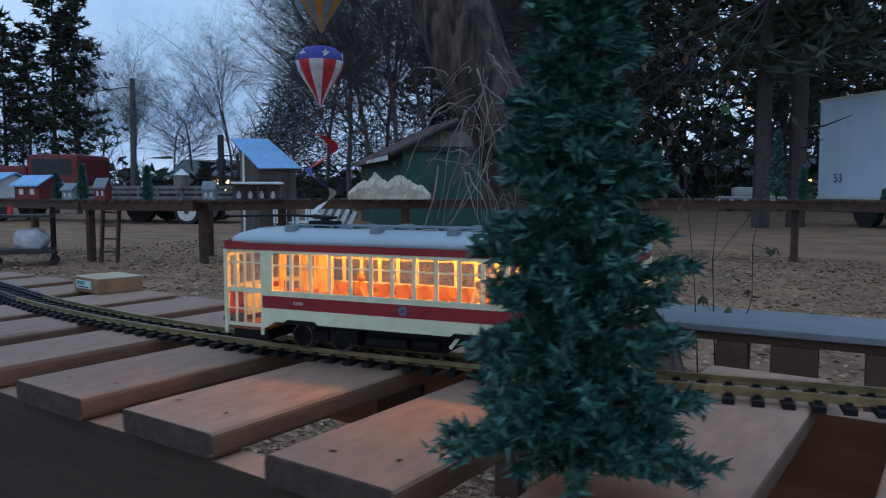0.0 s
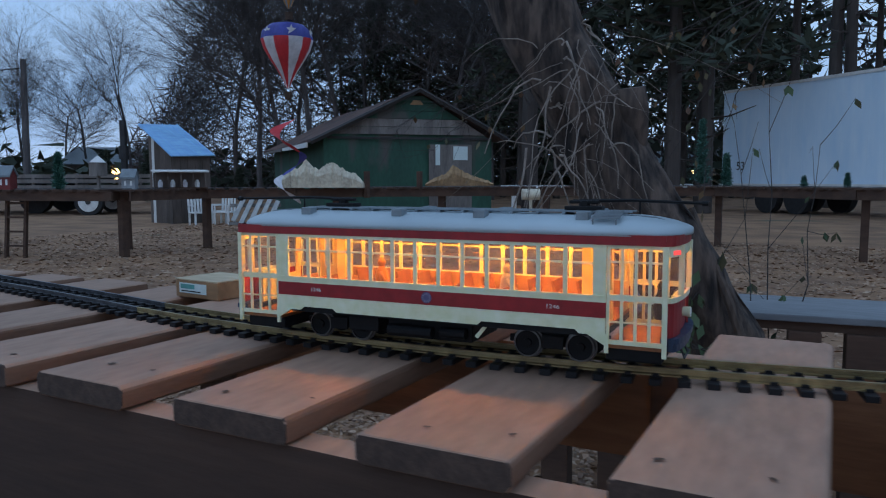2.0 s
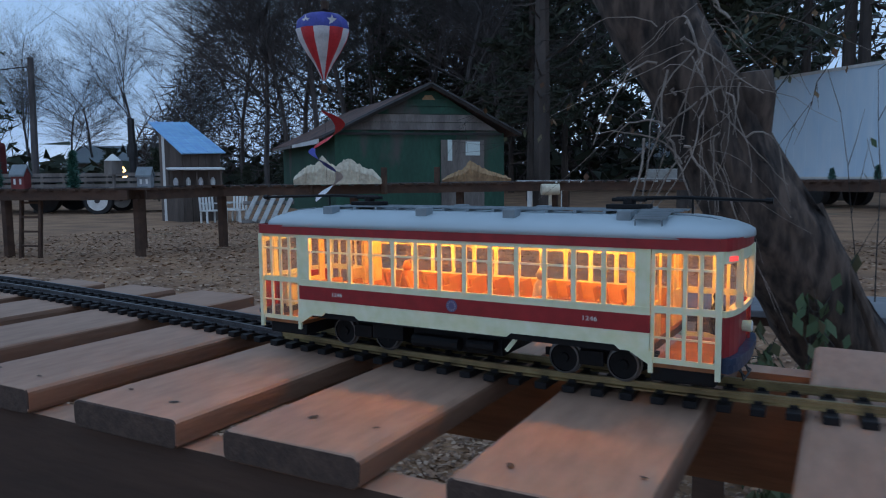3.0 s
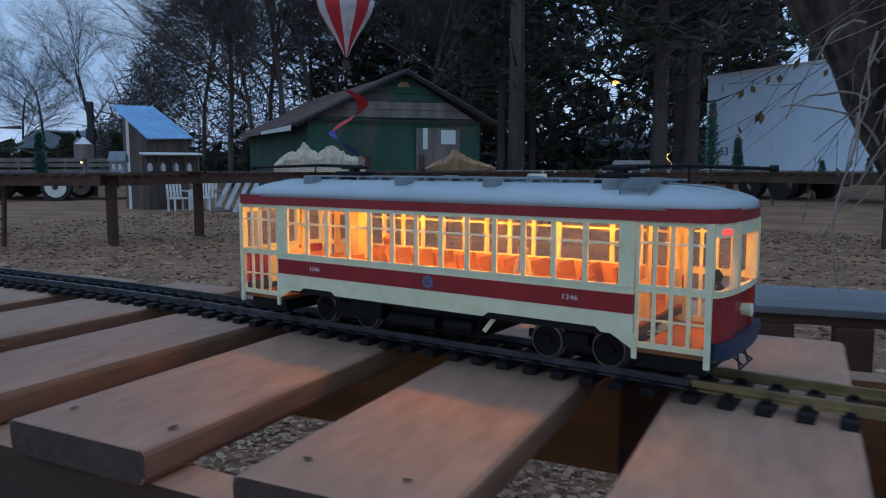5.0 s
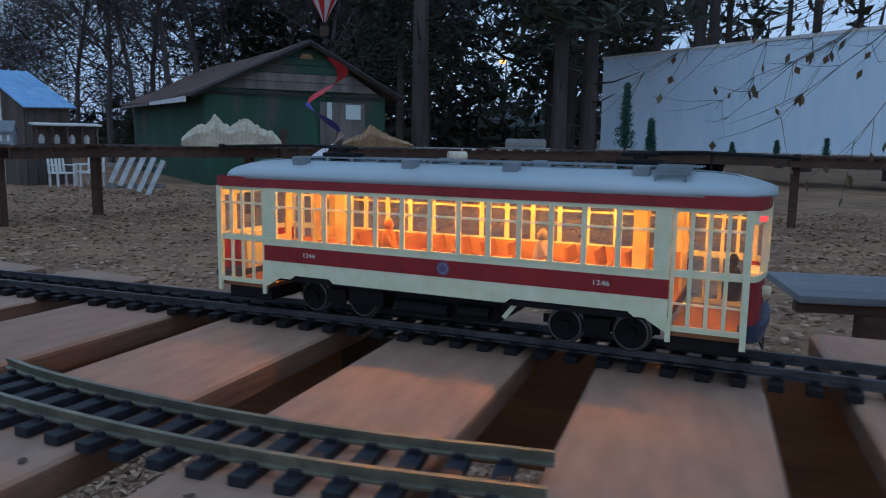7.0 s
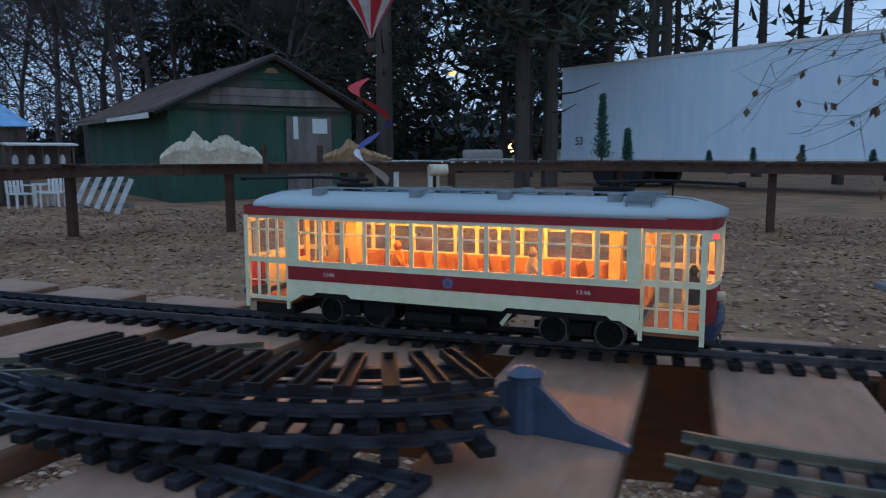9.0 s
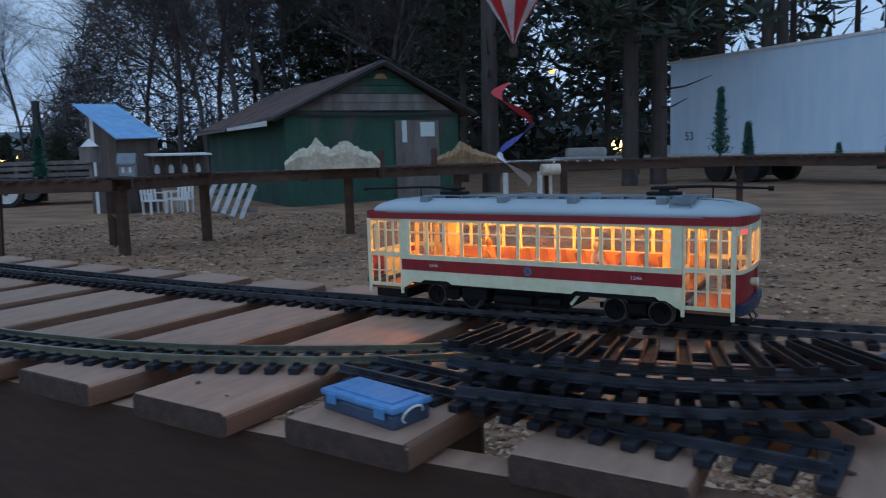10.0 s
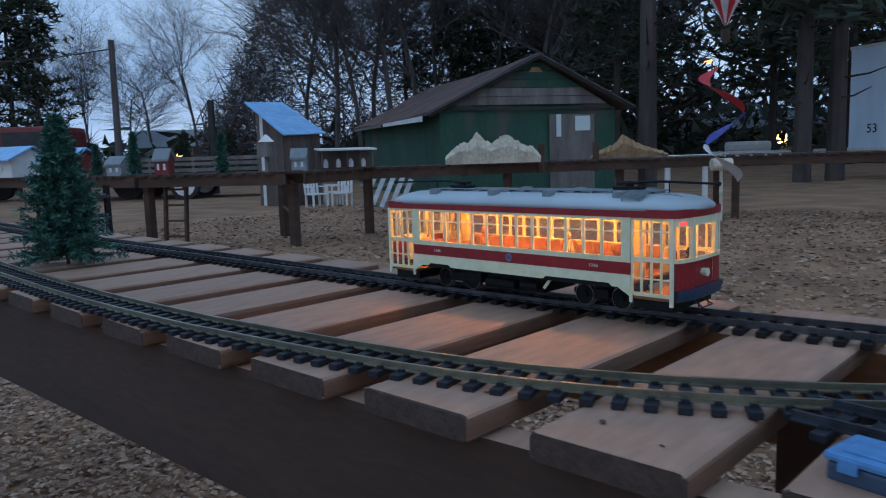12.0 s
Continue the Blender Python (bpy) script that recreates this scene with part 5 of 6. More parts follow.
def toy_house(label, at, w, h, wall, roof, turn=0):
    root = thing("model_house", label, "model house", pose(*at, 0, 0, turn), "model houses on the far beam")
    bm = bmesh.new()
    box(bm, -w / 2, w / 2, -w * 0.35, w * 0.35, 0, h * 0.62)
    top = [bm.verts.new(v) for v in ((-w / 2, -w * 0.35, h * 0.62), (-w / 2, w * 0.35, h * 0.62), (-w / 2, 0, h * 0.95), (w / 2, -w * 0.35, h * 0.62), (w / 2, w * 0.35, h * 0.62), (w / 2, 0, h * 0.95))]
    bm.faces.new((top[0], top[1], top[2]))
    bm.faces.new((top[3], top[5], top[4]))
    part("wall", bm, wall, root)
    bm = bmesh.new()
    for s in (-1, 1):
        q = [bm.verts.new(v) for v in ((-w * 0.58, s * w * 0.45, h * 0.55), (w * 0.58, s * w * 0.45, h * 0.55), (w * 0.58, 0, h), (-w * 0.58, 0, h))]
        r = [bm.verts.new(v.co + Vector((0, 0, 0.03))) for v in q]
        bm.faces.new(q)
        bm.faces.new(r[::-1])
        for k in range(4):
            bm.faces.new((q[k], r[k], r[(k + 1) % 4], q[(k + 1) % 4]))
    part("roof", bm, roof, root)
    for x in (-0.22, 0.22):
        bm = bmesh.new()
        box(bm, w * x - w * 0.08, w * x + w * 0.08, -w * 0.36, -w * 0.351, h * 0.2, h * 0.45)
        part("window", bm, M_WHITE, root)


toy_house("small red model house on the far beam", (-11.5, 6.25, 0.06), 0.22, 0.34, M_HOUSERED, M_SLATE, 20)
toy_house("small grey-white model house on the far beam", (-12.6, 6.3, 0.06), 0.28, 0.26, M_HOUSEGREY, M_SLATE, 10)
toy_house("grey model house on the far beam", (-9.66, 7.02, 0.06), 0.2, 0.28, M_HOUSEGREY, M_SLATE, 30)
toy_house("red model barn with a pale roof on the far beam", (-14.0, 6.4, 0.06), 0.7, 0.42, M_HOUSERED, M_TIN, 10)
toy_house("white model station with a broad pale roof on the far beam", (-16.0, 6.55, 0.06), 1.1, 0.5, M_WHITE, M_TIN, 8)
bird = thing("bird_feeder", "wooden bird feeder with a white roof on the far beam", "bird feeder", pose(-9.95, 6.7, 0.062) @ Matrix.Diagonal((0.75, 0.75, 1, 1)))
bm = bmesh.new()
box(bm, -0.07, 0.07, -0.07, 0.07, 0.0, 0.02)
box(bm, -0.025, 0.025, -0.025, 0.025, 0.02, 0.2)
part("post", bm, M_GREYWOOD, bird)
bm = bmesh.new()
box(bm, -0.12, 0.12, -0.12, 0.12, 0.2, 0.4)
part("box", bm, M_GREYWOOD, bird)
bm = bmesh.new()
cyl(bm, (0, 0, 0.4), (0, 0, 0.5), 0.2, 0.02, 4)
part("roof", bm, M_WHITE, bird, "white pyramid roof")
for at, h, lab in (((-12.15, 6.25, 0.06), 0.6, "on the far beam"), ((-10.6, 6.5, 0.06), 0.54, "on the far beam"), ((-2.43, 13.4, 0.06), 1.2, "before the white trailer"), ((-1.98, 13.2, 0.06), 0.55, "before the white trailer"), ((-13.2, 6.35, 0.06), 0.45, "on the far beam")):
    f = thing("artificial_fir_tree", "slim dark artificial fir " + lab, "artificial tree", pose(*at), "artificial firs on the far beam")
    fir_parts(f, h, h * 0.17, int(h * 100), 130, 26, 0.06)
for k, (x, y) in enumerate(((-0.7, 12.3), (-0.1, 11.85), (0.5, 11.4), (1.3, 10.9), (1.9, 10.5), (2.6, 10.0))):
    f = thing("artificial_fir_tree", "tiny dark artificial shrub on the far beam", "artificial tree", pose(x, y, 0.06), "artificial shrubs on the far beam")
    fir_parts(f, 0.16 + 0.04 * (k % 3), 0.06, 60 + k, 40, 20, 0.04)


# ---- buildings and vehicles ----
def slab(bm, quad, thick):
    q = [Vector(v) for v in quad]
    n = (q[1] - q[0]).cross(q[3] - q[0]).normalized() * thick
    a, b = [bm.verts.new(v) for v in q], [bm.verts.new(v + n) for v in q]
    bm.faces.new(a[::-1])
    bm.faces.new(b)
    for k in range(4):
        bm.faces.new((a[k], a[(k + 1) % 4], b[(k + 1) % 4], b[k]))


def build_shed():
    shed = thing("green_shed", "old green timber shed with a sagging leaf-covered roof", "shed")
    P, L, R = Vector((-11.31, 18.32, 2.74)), Vector((-13.29, 16.11, 1.30)), Vector((-9.42, 19.97, 1.40))
    back = Vector((-7.28, 6.24, 0.00))
    down = lambda v: Vector((v.x, v.y, -1.03))
    mid = (L + R) / 2
    for name, bottom, quad_top in (("front_wall", None, None),):
        bm = bmesh.new()
        inL, inR = L.lerp(R, 0.06), R.lerp(L, 0.06)
        inL.z = inR.z = (L.z + R.z) / 2 + 0.05
        ring = [down(inL), down(inR), inR, P + Vector((0, 0, -0.12)), inL]
        n = (R - L).cross(Vector((0, 0, 1))).normalized() * -0.1
        a, b = [bm.verts.new(v) for v in ring], [bm.verts.new(v + n) for v in ring]
        bm.faces.new(a)
        bm.faces.new(b[::-1])
        for k in range(5):
            bm.faces.new((a[k], b[k], b[(k + 1) % 5], a[(k + 1) % 5]))
        wall = part("wall", bm, M_GREENWALL, shed, "green-painted front boarding")
    out = (R - L).cross(Vector((0, 0, 1))).normalized() * 0.03
    # boards of the gable
    for k in range(5):
        u0, u1 = 0.06 + 0.17 * k, 0.06 + 0.17 * k + 0.16
        if u1 > 0.9:
            break
        bm = bmesh.new()
        base = (L + R) / 2
        hz = P.z - 0.12 - inL.z
        a0, a1 = inL.lerp(P, u0), inR.lerp(P, u0)
        b0, b1 = inL.lerp(P, u1), inR.lerp(P, u1)
        slab(bm, [a0 + out * 0.2, a1 + out * 0.2, b1 + out * 0.2, b0 + out * 0.2], 0.02)
        part("gable_board", bm, M_GREYWOOD if k in (0, 1) else M_GREENWALL, shed, "weathered gable board")
    bm = bmesh.new()
    slab(bm, [inL + out * 1.4 + Vector((0, 0, -0.06)), inR + out * 1.4 + Vector((0, 0, -0.06)), inR + out * 1.4, inL + out * 1.4], 0.03)
    part("drip_board", bm, M_VERGE, shed, "dark board below the gable")
    for k in range(2):
        bm = bmesh.new()
        p, q = P.lerp(L, 1.06) + back * (0.02 + 0.5 * k), P.lerp(L, 1.06) + back * (0.48 + 0.5 * k)
        drop = Vector((0, 0, 0.12 - 0.05 * k))
        slab(bm, [p - drop, p + Vector((0, 0, 0.02)), q + Vector((0, 0, 0.02)), q - drop * 0.6], 0.04)
        part("eaves_board", bm, M_GREYWOOD if k else M_WHITE, shed, "pale sagging board along the eaves")
    bm = bmesh.new()
    cen = P + Vector((0, 0, -0.42)) + out * 1.5
    along = (R - L).normalized()
    slab(bm, [cen - along * 0.22, cen + along * 0.22, cen + along * 0.1 + Vector((0, 0, 0.16)), cen - along * 0.1 + Vector((0, 0, 0.16))], 0.03)
    part("vent", bm, M_TANFOAM, shed, "pale vent at the peak")
    bm = bmesh.new()
    slab(bm, [down(inL), inL, inL + back, down(inL) + back], 0.1)
    part("wall", bm, M_GREENWALL, shed)
    bm = bmesh.new()
    slab(bm, [down(inR) + back, inR + back, inR, down(inR)], 0.1)
    part("wall", bm, M_GREENWALL, shed)
    for E, lab in ((L, "roof"), (R, "roof")):
        bm = bmesh.new()
        rows = []
        for i in range(9):
            row = []
            for j in range(5):
                v = P.lerp(E, j / 4 * 1.05) + back * (i / 8 * 1.06 - 0.03)
                v.z += 0.06 * noise.noise((i * 0.7, j * 0.8, E.x)) - 0.15 * math.sin(math.pi * i / 8) * 0.5
                row.append(v)
            rows.append(row)
        lo = [[bm.verts.new(v) for v in r] for r in rows]
        hi = [[bm.verts.new(v + Vector((0, 0, 0.09))) for v in r] for r in rows]
        for i in range(8):
            for j in range(4):
                bm.faces.new((lo[i][j], lo[i][j + 1], lo[i + 1][j + 1], lo[i + 1][j]))
                bm.faces.new((hi[i][j], hi[i + 1][j], hi[i + 1][j + 1], hi[i][j + 1]))
        for i in range(8):
            for j in (0, 4):
                bm.faces.new((lo[i][j], lo[i + 1][j], hi[i + 1][j], hi[i][j]))
        for j in range(4):
            for i in (0, 8):
                bm.faces.new((lo[i][j], hi[i][j], hi[i][j + 1], lo[i][j + 1]))
        bmesh.ops.recalc_face_normals(bm, faces=bm.faces)
        part(lab, bm, M_SHINGLE, shed, "brown roof slope under dead leaves")
        bm = bmesh.new()
        tube(bm, [P + back * -0.035 + Vector((0, 0, 0.02)), P.lerp(E, 1.06) + back * -0.035 + Vector((0, 0, 0.02))], [0.07, 0.07], 4)
        part("verge_board", bm, M_VERGE, shed)
    # door and window of the front wall
    d0, d1 = L.lerp(R, 0.6), L.lerp(R, 0.84)
    bm = bmesh.new()
    slab(bm, [Vector((d0.x, d0.y, -1.0)) + out * 1.2, Vector((d1.x, d1.y, -1.0)) + out * 1.2, Vector((d1.x, d1.y, L.z - 0.1)) + out * 1.2, Vector((d0.x, d0.y, L.z - 0.1)) + out * 1.2], 0.03)
    door = part("door", bm, M_GREYWOOD, shed, "grey weathered plank door")
    w0, w1 = L.lerp(R, 0.735), L.lerp(R, 0.815)
    bm = bmesh.new()
    slab(bm, [Vector((w0.x, w0.y, 0.75)) + out * 2.6, Vector((w1.x, w1.y, 0.75)) + out * 2.6, Vector((w1.x, w1.y, 1.15)) + out * 2.6, Vector((w0.x, w0.y, 1.15)) + out * 2.6], 0.015)
    part("notice", bm, M_LABEL, door, "pale notice board")
    v0, v1 = L.lerp(R, 0.635), L.lerp(R, 0.66)
    bm = bmesh.new()
    slab(bm, [Vector((v.x, v.y, z)) + out * 2.6 for v, z in ((v0, 0.6), (v1, 0.6), (v1, 1.2), (v0, 1.2))], 0.015)
    part("notice", bm, M_LABEL, door, "narrow pale strip")


build_shed()


def build_lean_to():
    root = thing("lean_to_hut", "narrow grey plank hut with a steep blue-grey tin roof", "hut")
    A, B, C, E = Vector((-17.65, 13.75, 1.73)), Vector((-17.68, 15.2, 1.79)), Vector((-15.85, 14.85, 0.86)), Vector((-16.0, 13.42, 0.81))
    bm = bmesh.new()
    slab(bm, [A, E, C, B], 0.03)
    part("roof", bm, M_TIN, root, "blue-grey tin roof")
    for k in range(6):
        p, q = A.lerp(B, 0.03 + k * 0.188), E.lerp(C, 0.03 + k * 0.188)
        bm = bmesh.new()
        tube(bm, [p + Vector((0, 0, 0.04)), q + Vector((0, 0, 0.04))], [0.016, 0.016], 4)
        part("roof_seam", bm, M_TIN, root)
    ins = (A + B + C + E) / 4
    ring = [v.lerp(ins, w) for v, w in ((A, 0.3), (E, 0.16), (C, 0.16), (B, 0.3))]
    for i in range(4):
        u, v = ring[i], ring[(i + 1) % 4]
        n = 5 if i % 2 else 8
        for k in range(n):
            p, q = u.lerp(v, k / n), u.lerp(v, (k + 0.94) / n)
            bm = bmesh.new()
            slab(bm, [Vector((p.x, p.y, -1.03)), Vector((q.x, q.y, -1.03)), q + Vector((0, 0, -0.04)), p + Vector((0, 0, -0.04))], 0.03)
            part("plank", bm, M_WHITE if i == 0 and k == 1 else M_HUTWOOD, root, "pale plank" if i == 0 and k == 1 else "")
    bm = bmesh.new()
    cyl(bm, (-24.85, 18.96, -1.02), (-24.85, 18.96, 2.48), 0.13, n=10)
    cyl(bm, (-24.85, 18.96, 1.0), (-24.85, 18.96, 1.5), 0.19, n=10)
    pipe = solid("stove_pipe", bm, M_DARKSTEEL, "dark upright pipe beside the hut", "pipe")


build_lean_to()

shelter = thing("model_shelter", "open model shelter with a pale flat roof on the beam", "model shelter", pose(-9.61, 7.95, 0.062, 0, 0, 56))
bm = bmesh.new()
box(bm, -0.43, 0.43, -0.16, 0.16, 0.27, 0.295, 0.004, Matrix.Rotation(0.06, 4, "X"))
part("roof", bm, M_WHITE, shelter, "pale flat roof")
bm = bmesh.new()
box(bm, -0.41, 0.41, -0.14, 0.14, 0.0, 0.02)
part("platform", bm, M_BEAM, shelter)
bm = bmesh.new()
box(bm, -0.4, 0.4, 0.1, 0.12, 0.02, 0.25)
part("back_wall", bm, M_HUTWOOD, shelter)
for k in range(5):
    bm = bmesh.new()
    box(bm, -0.39 + 0.19 * k, -0.37 + 0.19 * k, -0.12, -0.1, 0.02, 0.272)
    part("pillar", bm, M_HUTWOOD, shelter)
for k in range(4):
    bm = bmesh.new()
    tube(bm, [(-0.31 + 0.19 * k, -0.02, 0.02), (-0.31 + 0.19 * k, -0.02, 0.09), (-0.31 + 0.19 * k, -0.03, 0.14)], [0.035, 0.04, 0.015], 8)
    solid("garden_ornament", bm, M_WHITE if k % 2 else M_FABWHITE, "small pale ornament standing under the model shelter", "ornament", pose(-9.61, 7.95, 0.062, 0, 0, 56))


def garden_chair(at, turn, tip=0):
    root = thing("garden_chair", "white plastic garden chair on the grass", "chair", pose(*at, tip, 0, turn) @ Matrix.Diagonal((0.85, 0.85, 0.85, 1)), "white garden chairs")
    bm = bmesh.new()
    box(bm, -0.25, 0.25, -0.25, 0.25, 0.38, 0.42, 0.01)
    part("seat", bm, M_WHITE, root)
    for k in range(5):
        bm = bmesh.new()
        box(bm, -0.23 + k * 0.1, -0.17 + k * 0.1, 0.22, 0.25, 0.42, 0.9, 0, Matrix.Rotation(-0.12, 4, "X"))
        part("slat", bm, M_WHITE, root)
    for x in (-0.22, 0.22):
        for y in (-0.22, 0.22):
            bm = bmesh.new()
            box(bm, x - 0.025, x + 0.025, y - 0.025, y + 0.025, 0, 0.38)
            part("leg", bm, M_WHITE, root)
        bm = bmesh.new()
        box(bm, x - 0.03, x + 0.03, -0.25, 0.22, 0.6, 0.63)
        box(bm, x - 0.02, x + 0.02, -0.24, -0.2, 0.42, 0.6)
        part("armrest", bm, M_WHITE, root)


garden_chair((-14.6, 13.9, -1.0), 20)
garden_chair((-15.2, 14.3, -1.0), -40)
garden_chair((-15.0, 13.4, -1.0), 70)
pallet = thing("slatted_fence_panel", "dull white slatted panel leaning on the ground", "fence panel", pose(-11.6, 12.2, -1.0, -25, 0, 30))
for k in range(5):
    bm = bmesh.new()
    box(bm, -0.9 + k * 0.19, -0.8 + k * 0.19, -0.02, 0.02, 0, 0.8, 0, Matrix.Rotation(0.35, 4, "Y"))
    part("slat", bm, M_DULLWHITE, pallet)
for z in (0.2, 0.65):
    bm = bmesh.new()
    box(bm, -0.9, 0.25, 0.021, 0.05, z, z + 0.08)
    part("crosspiece", bm, M_GREYWOOD, pallet)


def build_box_trailer():
    root = thing("box_trailer", "long white semi-trailer with ribbed sides parked on the grass", "trailer")
    a, b = Vector((-4.37, 28.94, 0)), Vector((4.65, 21.6, 0))
    h = math.atan2(b.y - a.y, b.x - a.x)
    m = Matrix.Translation(a) @ Matrix.Rotation(h, 4, "Z")
    ln = 16.2
    bm = bmesh.new()
    box(bm, 0, ln, 0, 2.6, -0.1, 3.38, 0.03, m)
    part("box", bm, M_TRAILER, root)
    for k in range(34):
        bm = bmesh.new()
        box(bm, 0.25 + k * 0.48, 0.275 + k * 0.48, -0.005, -0.001, 0.02, 3.28, 0, m)
        part("panel_seam", bm, M_TRAILER, root)
    for z0, z1 in ((-0.13, 0.0), (3.3, 3.4)):
        bm = bmesh.new()
        box(bm, -0.02, ln + 0.02, -0.03, -0.002, z0, z1, 0, m)
        part("side_rail", bm, M_WHITE, root)
    bm = bmesh.new()
    box(bm, 0.2, ln - 0.2, 0.5, 2.1, -0.4, -0.13, 0, m)
    part("chassis", bm, M_DARKSTEEL, root)
    for x in (2.0, 3.3):
        for y in (0.15, 2.15):
            w = bmesh.new()
            cyl(w, (x, y, -0.52), (x, y + 0.3, -0.52), 0.5, n=24)
            bmesh.ops.transform(w, matrix=m, verts=w.verts)
            part("wheel", w, M_TYRE, root)
    for y in (0.4, 2.0):
        w = bmesh.new()
        box(w, 12.4, 12.55, y, y + 0.12, -1.04, -0.13, 0, m)
        part("landing_leg", w, M_DARKSTEEL, root)
    ob = new("size_mark", text_mesh("53", 0.42))
    ob.data.materials.append(M_BLACK)
    ob.parent = root
    ob.matrix_basis = m @ Matrix.Translation((0.95, -0.03, 0.62)) @ Matrix.Rotation(math.pi / 2, 4, "X")


build_box_trailer()


def build_hand_cart():
    root = thing("hand_cart", "dark hand cart carrying a white sack and red lamp", "cart", pose(-12.15, 5.25, -1.0, 0, 0, 60))
    bm = bmesh.new()
    box(bm, -0.45, 0.45, -0.28, 0.28, 0.2, 0.27, 0.01)
    part("tray", bm, M_DARKSTEEL, root)
    bm = bmesh.new()
    box(bm, -0.45, 0.45, -0.28, 0.28, 0.78, 0.83, 0.01)
    part("shelf", bm, M_DARKSTEEL, root)
    for x in (-0.42, 0.42):
        for y in (-0.25, 0.25):
            bm = bmesh.new()
            box(bm, x - 0.025, x + 0.025, y - 0.025, y + 0.025, 0.1, 0.95)
            part("post", bm, M_BLACK, root)
            bm = bmesh.new()
            cyl(bm, (x, y - 0.02, 0.06), (x, y + 0.02, 0.06), 0.07, n=12)
            part("caster", bm, M_TYRE, root)
    bm = bmesh.new()
    bmesh.ops.create_icosphere(bm, subdivisions=3, radius=0.22, matrix=Matrix.Translation((0.08, 0, 0.42)) @ Matrix.Diagonal((1.2, 0.9, 0.9, 1)))
    for v in bm.verts:
        v.co += Vector((noise.noise(v.co * 6), noise.noise(v.co * 6 + Vector((4, 0, 0))), noise.noise(v.co * 6 + Vector((0, 7, 0))))) * 0.06
    tagged(part("sack", bm, M_FABWHITE, root, "white plastic sack", True))
    bm = bmesh.new()
    cyl(bm, (-0.2, 0.1, 0.83), (-0.2, 0.1, 0.97), 0.05, 0.035, 10)
    part("lamp", bm, M_FABRED, root, "red plastic lamp")


build_hand_cart()


def build_flatbed():
    root = thing("flatbed_trailer", "low black flatbed trailer with rail sides and a white-rimmed wheel", "trailer", pose(-23.1, 16.2, -1.0, 0, 0, 33))
    bm = bmesh.new()
    box(bm, -4.2, 3.0, -0.1, 1.9, 0.62, 0.76)
    part("bed", bm, M_DARKSTEEL, root)
    bm = bmesh.new()
    tube(bm, [(3.0, 0.0, 0.68), (4.6, 0.9, 0.62)], [0.06, 0.06], 4)
    tube(bm, [(3.0, 1.8, 0.68), (4.6, 0.9, 0.62)], [0.06, 0.06], 4)
    part("drawbar", bm, M_DARKSTEEL, root)
    for k in range(10):
        bm = bmesh.new()
        box(bm, -4.1 + k * 0.72, -4.03 + k * 0.72, -0.1, -0.04, 0.76, 1.3)
        part("stake", bm, M_GREYWOOD, root)
    for z in (0.9, 1.1, 1.27):
        bm = bmesh.new()
        box(bm, -4.15, 2.6, -0.13, -0.1, z, z + 0.12)
        part("side_board", bm, M_GREYWOOD, root)
    for y in (-0.35, 1.95):
        bm = bmesh.new()
        cyl(bm, (0, y, 0.45), (0, y + 0.24, 0.45), 0.47, n=28)
        w = part("wheel", bm, M_TYRE, root)
        bm = bmesh.new()
        cyl(bm, (0, y - 0.012, 0.45), (0, y + 0.01, 0.45), 0.34, n=24)
        for a in range(8):
            c, s = math.cos(a * 0.785), math.sin(a * 0.785)
            cyl(bm, (0.22 * c, y - 0.02, 0.45 + 0.22 * s), (0.22 * c, y - 0.011, 0.45 + 0.22 * s), 0.04, n=8)
        rim = part("rim", bm, M_WHITE, w, "white spoked rim")
        bm = bmesh.new()
        cyl(bm, (0, y - 0.04, 0.45), (0, y - 0.012, 0.45), 0.09, n=12)
        part("hub", bm, M_DARKSTEEL, root, "dark hub")


build_flatbed()


def build_truck():
    root = thing("farm_truck", "dark red old flatbed truck parked on the grass", "truck", pose(-28.5, 14.2, -1.0, 0, 0, 30) @ Matrix.Diagonal((1.25, 1.25, 1.25, 1)))
    bm = bmesh.new()
    box(bm, -3.0, -1.1, 0, 1.9, 0.7, 1.75, 0.12)
    part("hood", bm, M_HOUSERED, root)
    bm = bmesh.new()
    box(bm, -1.1, 0.6, 0, 1.9, 0.7, 2.1, 0.15)
    part("cab", bm, M_HOUSERED, root, "dark red cab")
    bm = bmesh.new()
    box(bm, -0.9, 0.4, -0.012, 0.0, 1.45, 1.95)
    part("window", bm, M_DARKSTEEL, root)
    bm = bmesh.new()
    box(bm, 0.7, 4.0, -0.1, 2.0, 0.85, 1.05)
    part("bed", bm, M_DARKSTEEL, root)
    for x in (-2.2, 2.6):
        for y in (-0.05, 1.7):
            bm = bmesh.new()
            cyl(bm, (x, y, 0.45), (x, y + 0.25, 0.45), 0.45, n=24)
            part("wheel", bm, M_TYRE, root)


build_truck()
bm = bmesh.new()
cyl(bm, (-26.1, 15.8, -1.05), (-26.25, 16.0, 4.5), 0.13, 0.1, 10)
solid("utility_pole", bm, M_FARBARK, "plain dark wooden utility pole", "utility pole")
bm = bmesh.new()
tube(bm, [Vector((-26.25, 16.0, 4.2)).lerp(Vector((-45, 4, 7.5)), k / 12) - Vector((0, 0, 3.2 * (k / 12) * (1 - k / 12) * 2)) for k in range(13)], [0.02] * 13, 4)
solid("overhead_cable", bm, M_DARKSTEEL, "thin sagging overhead cable", "cable")


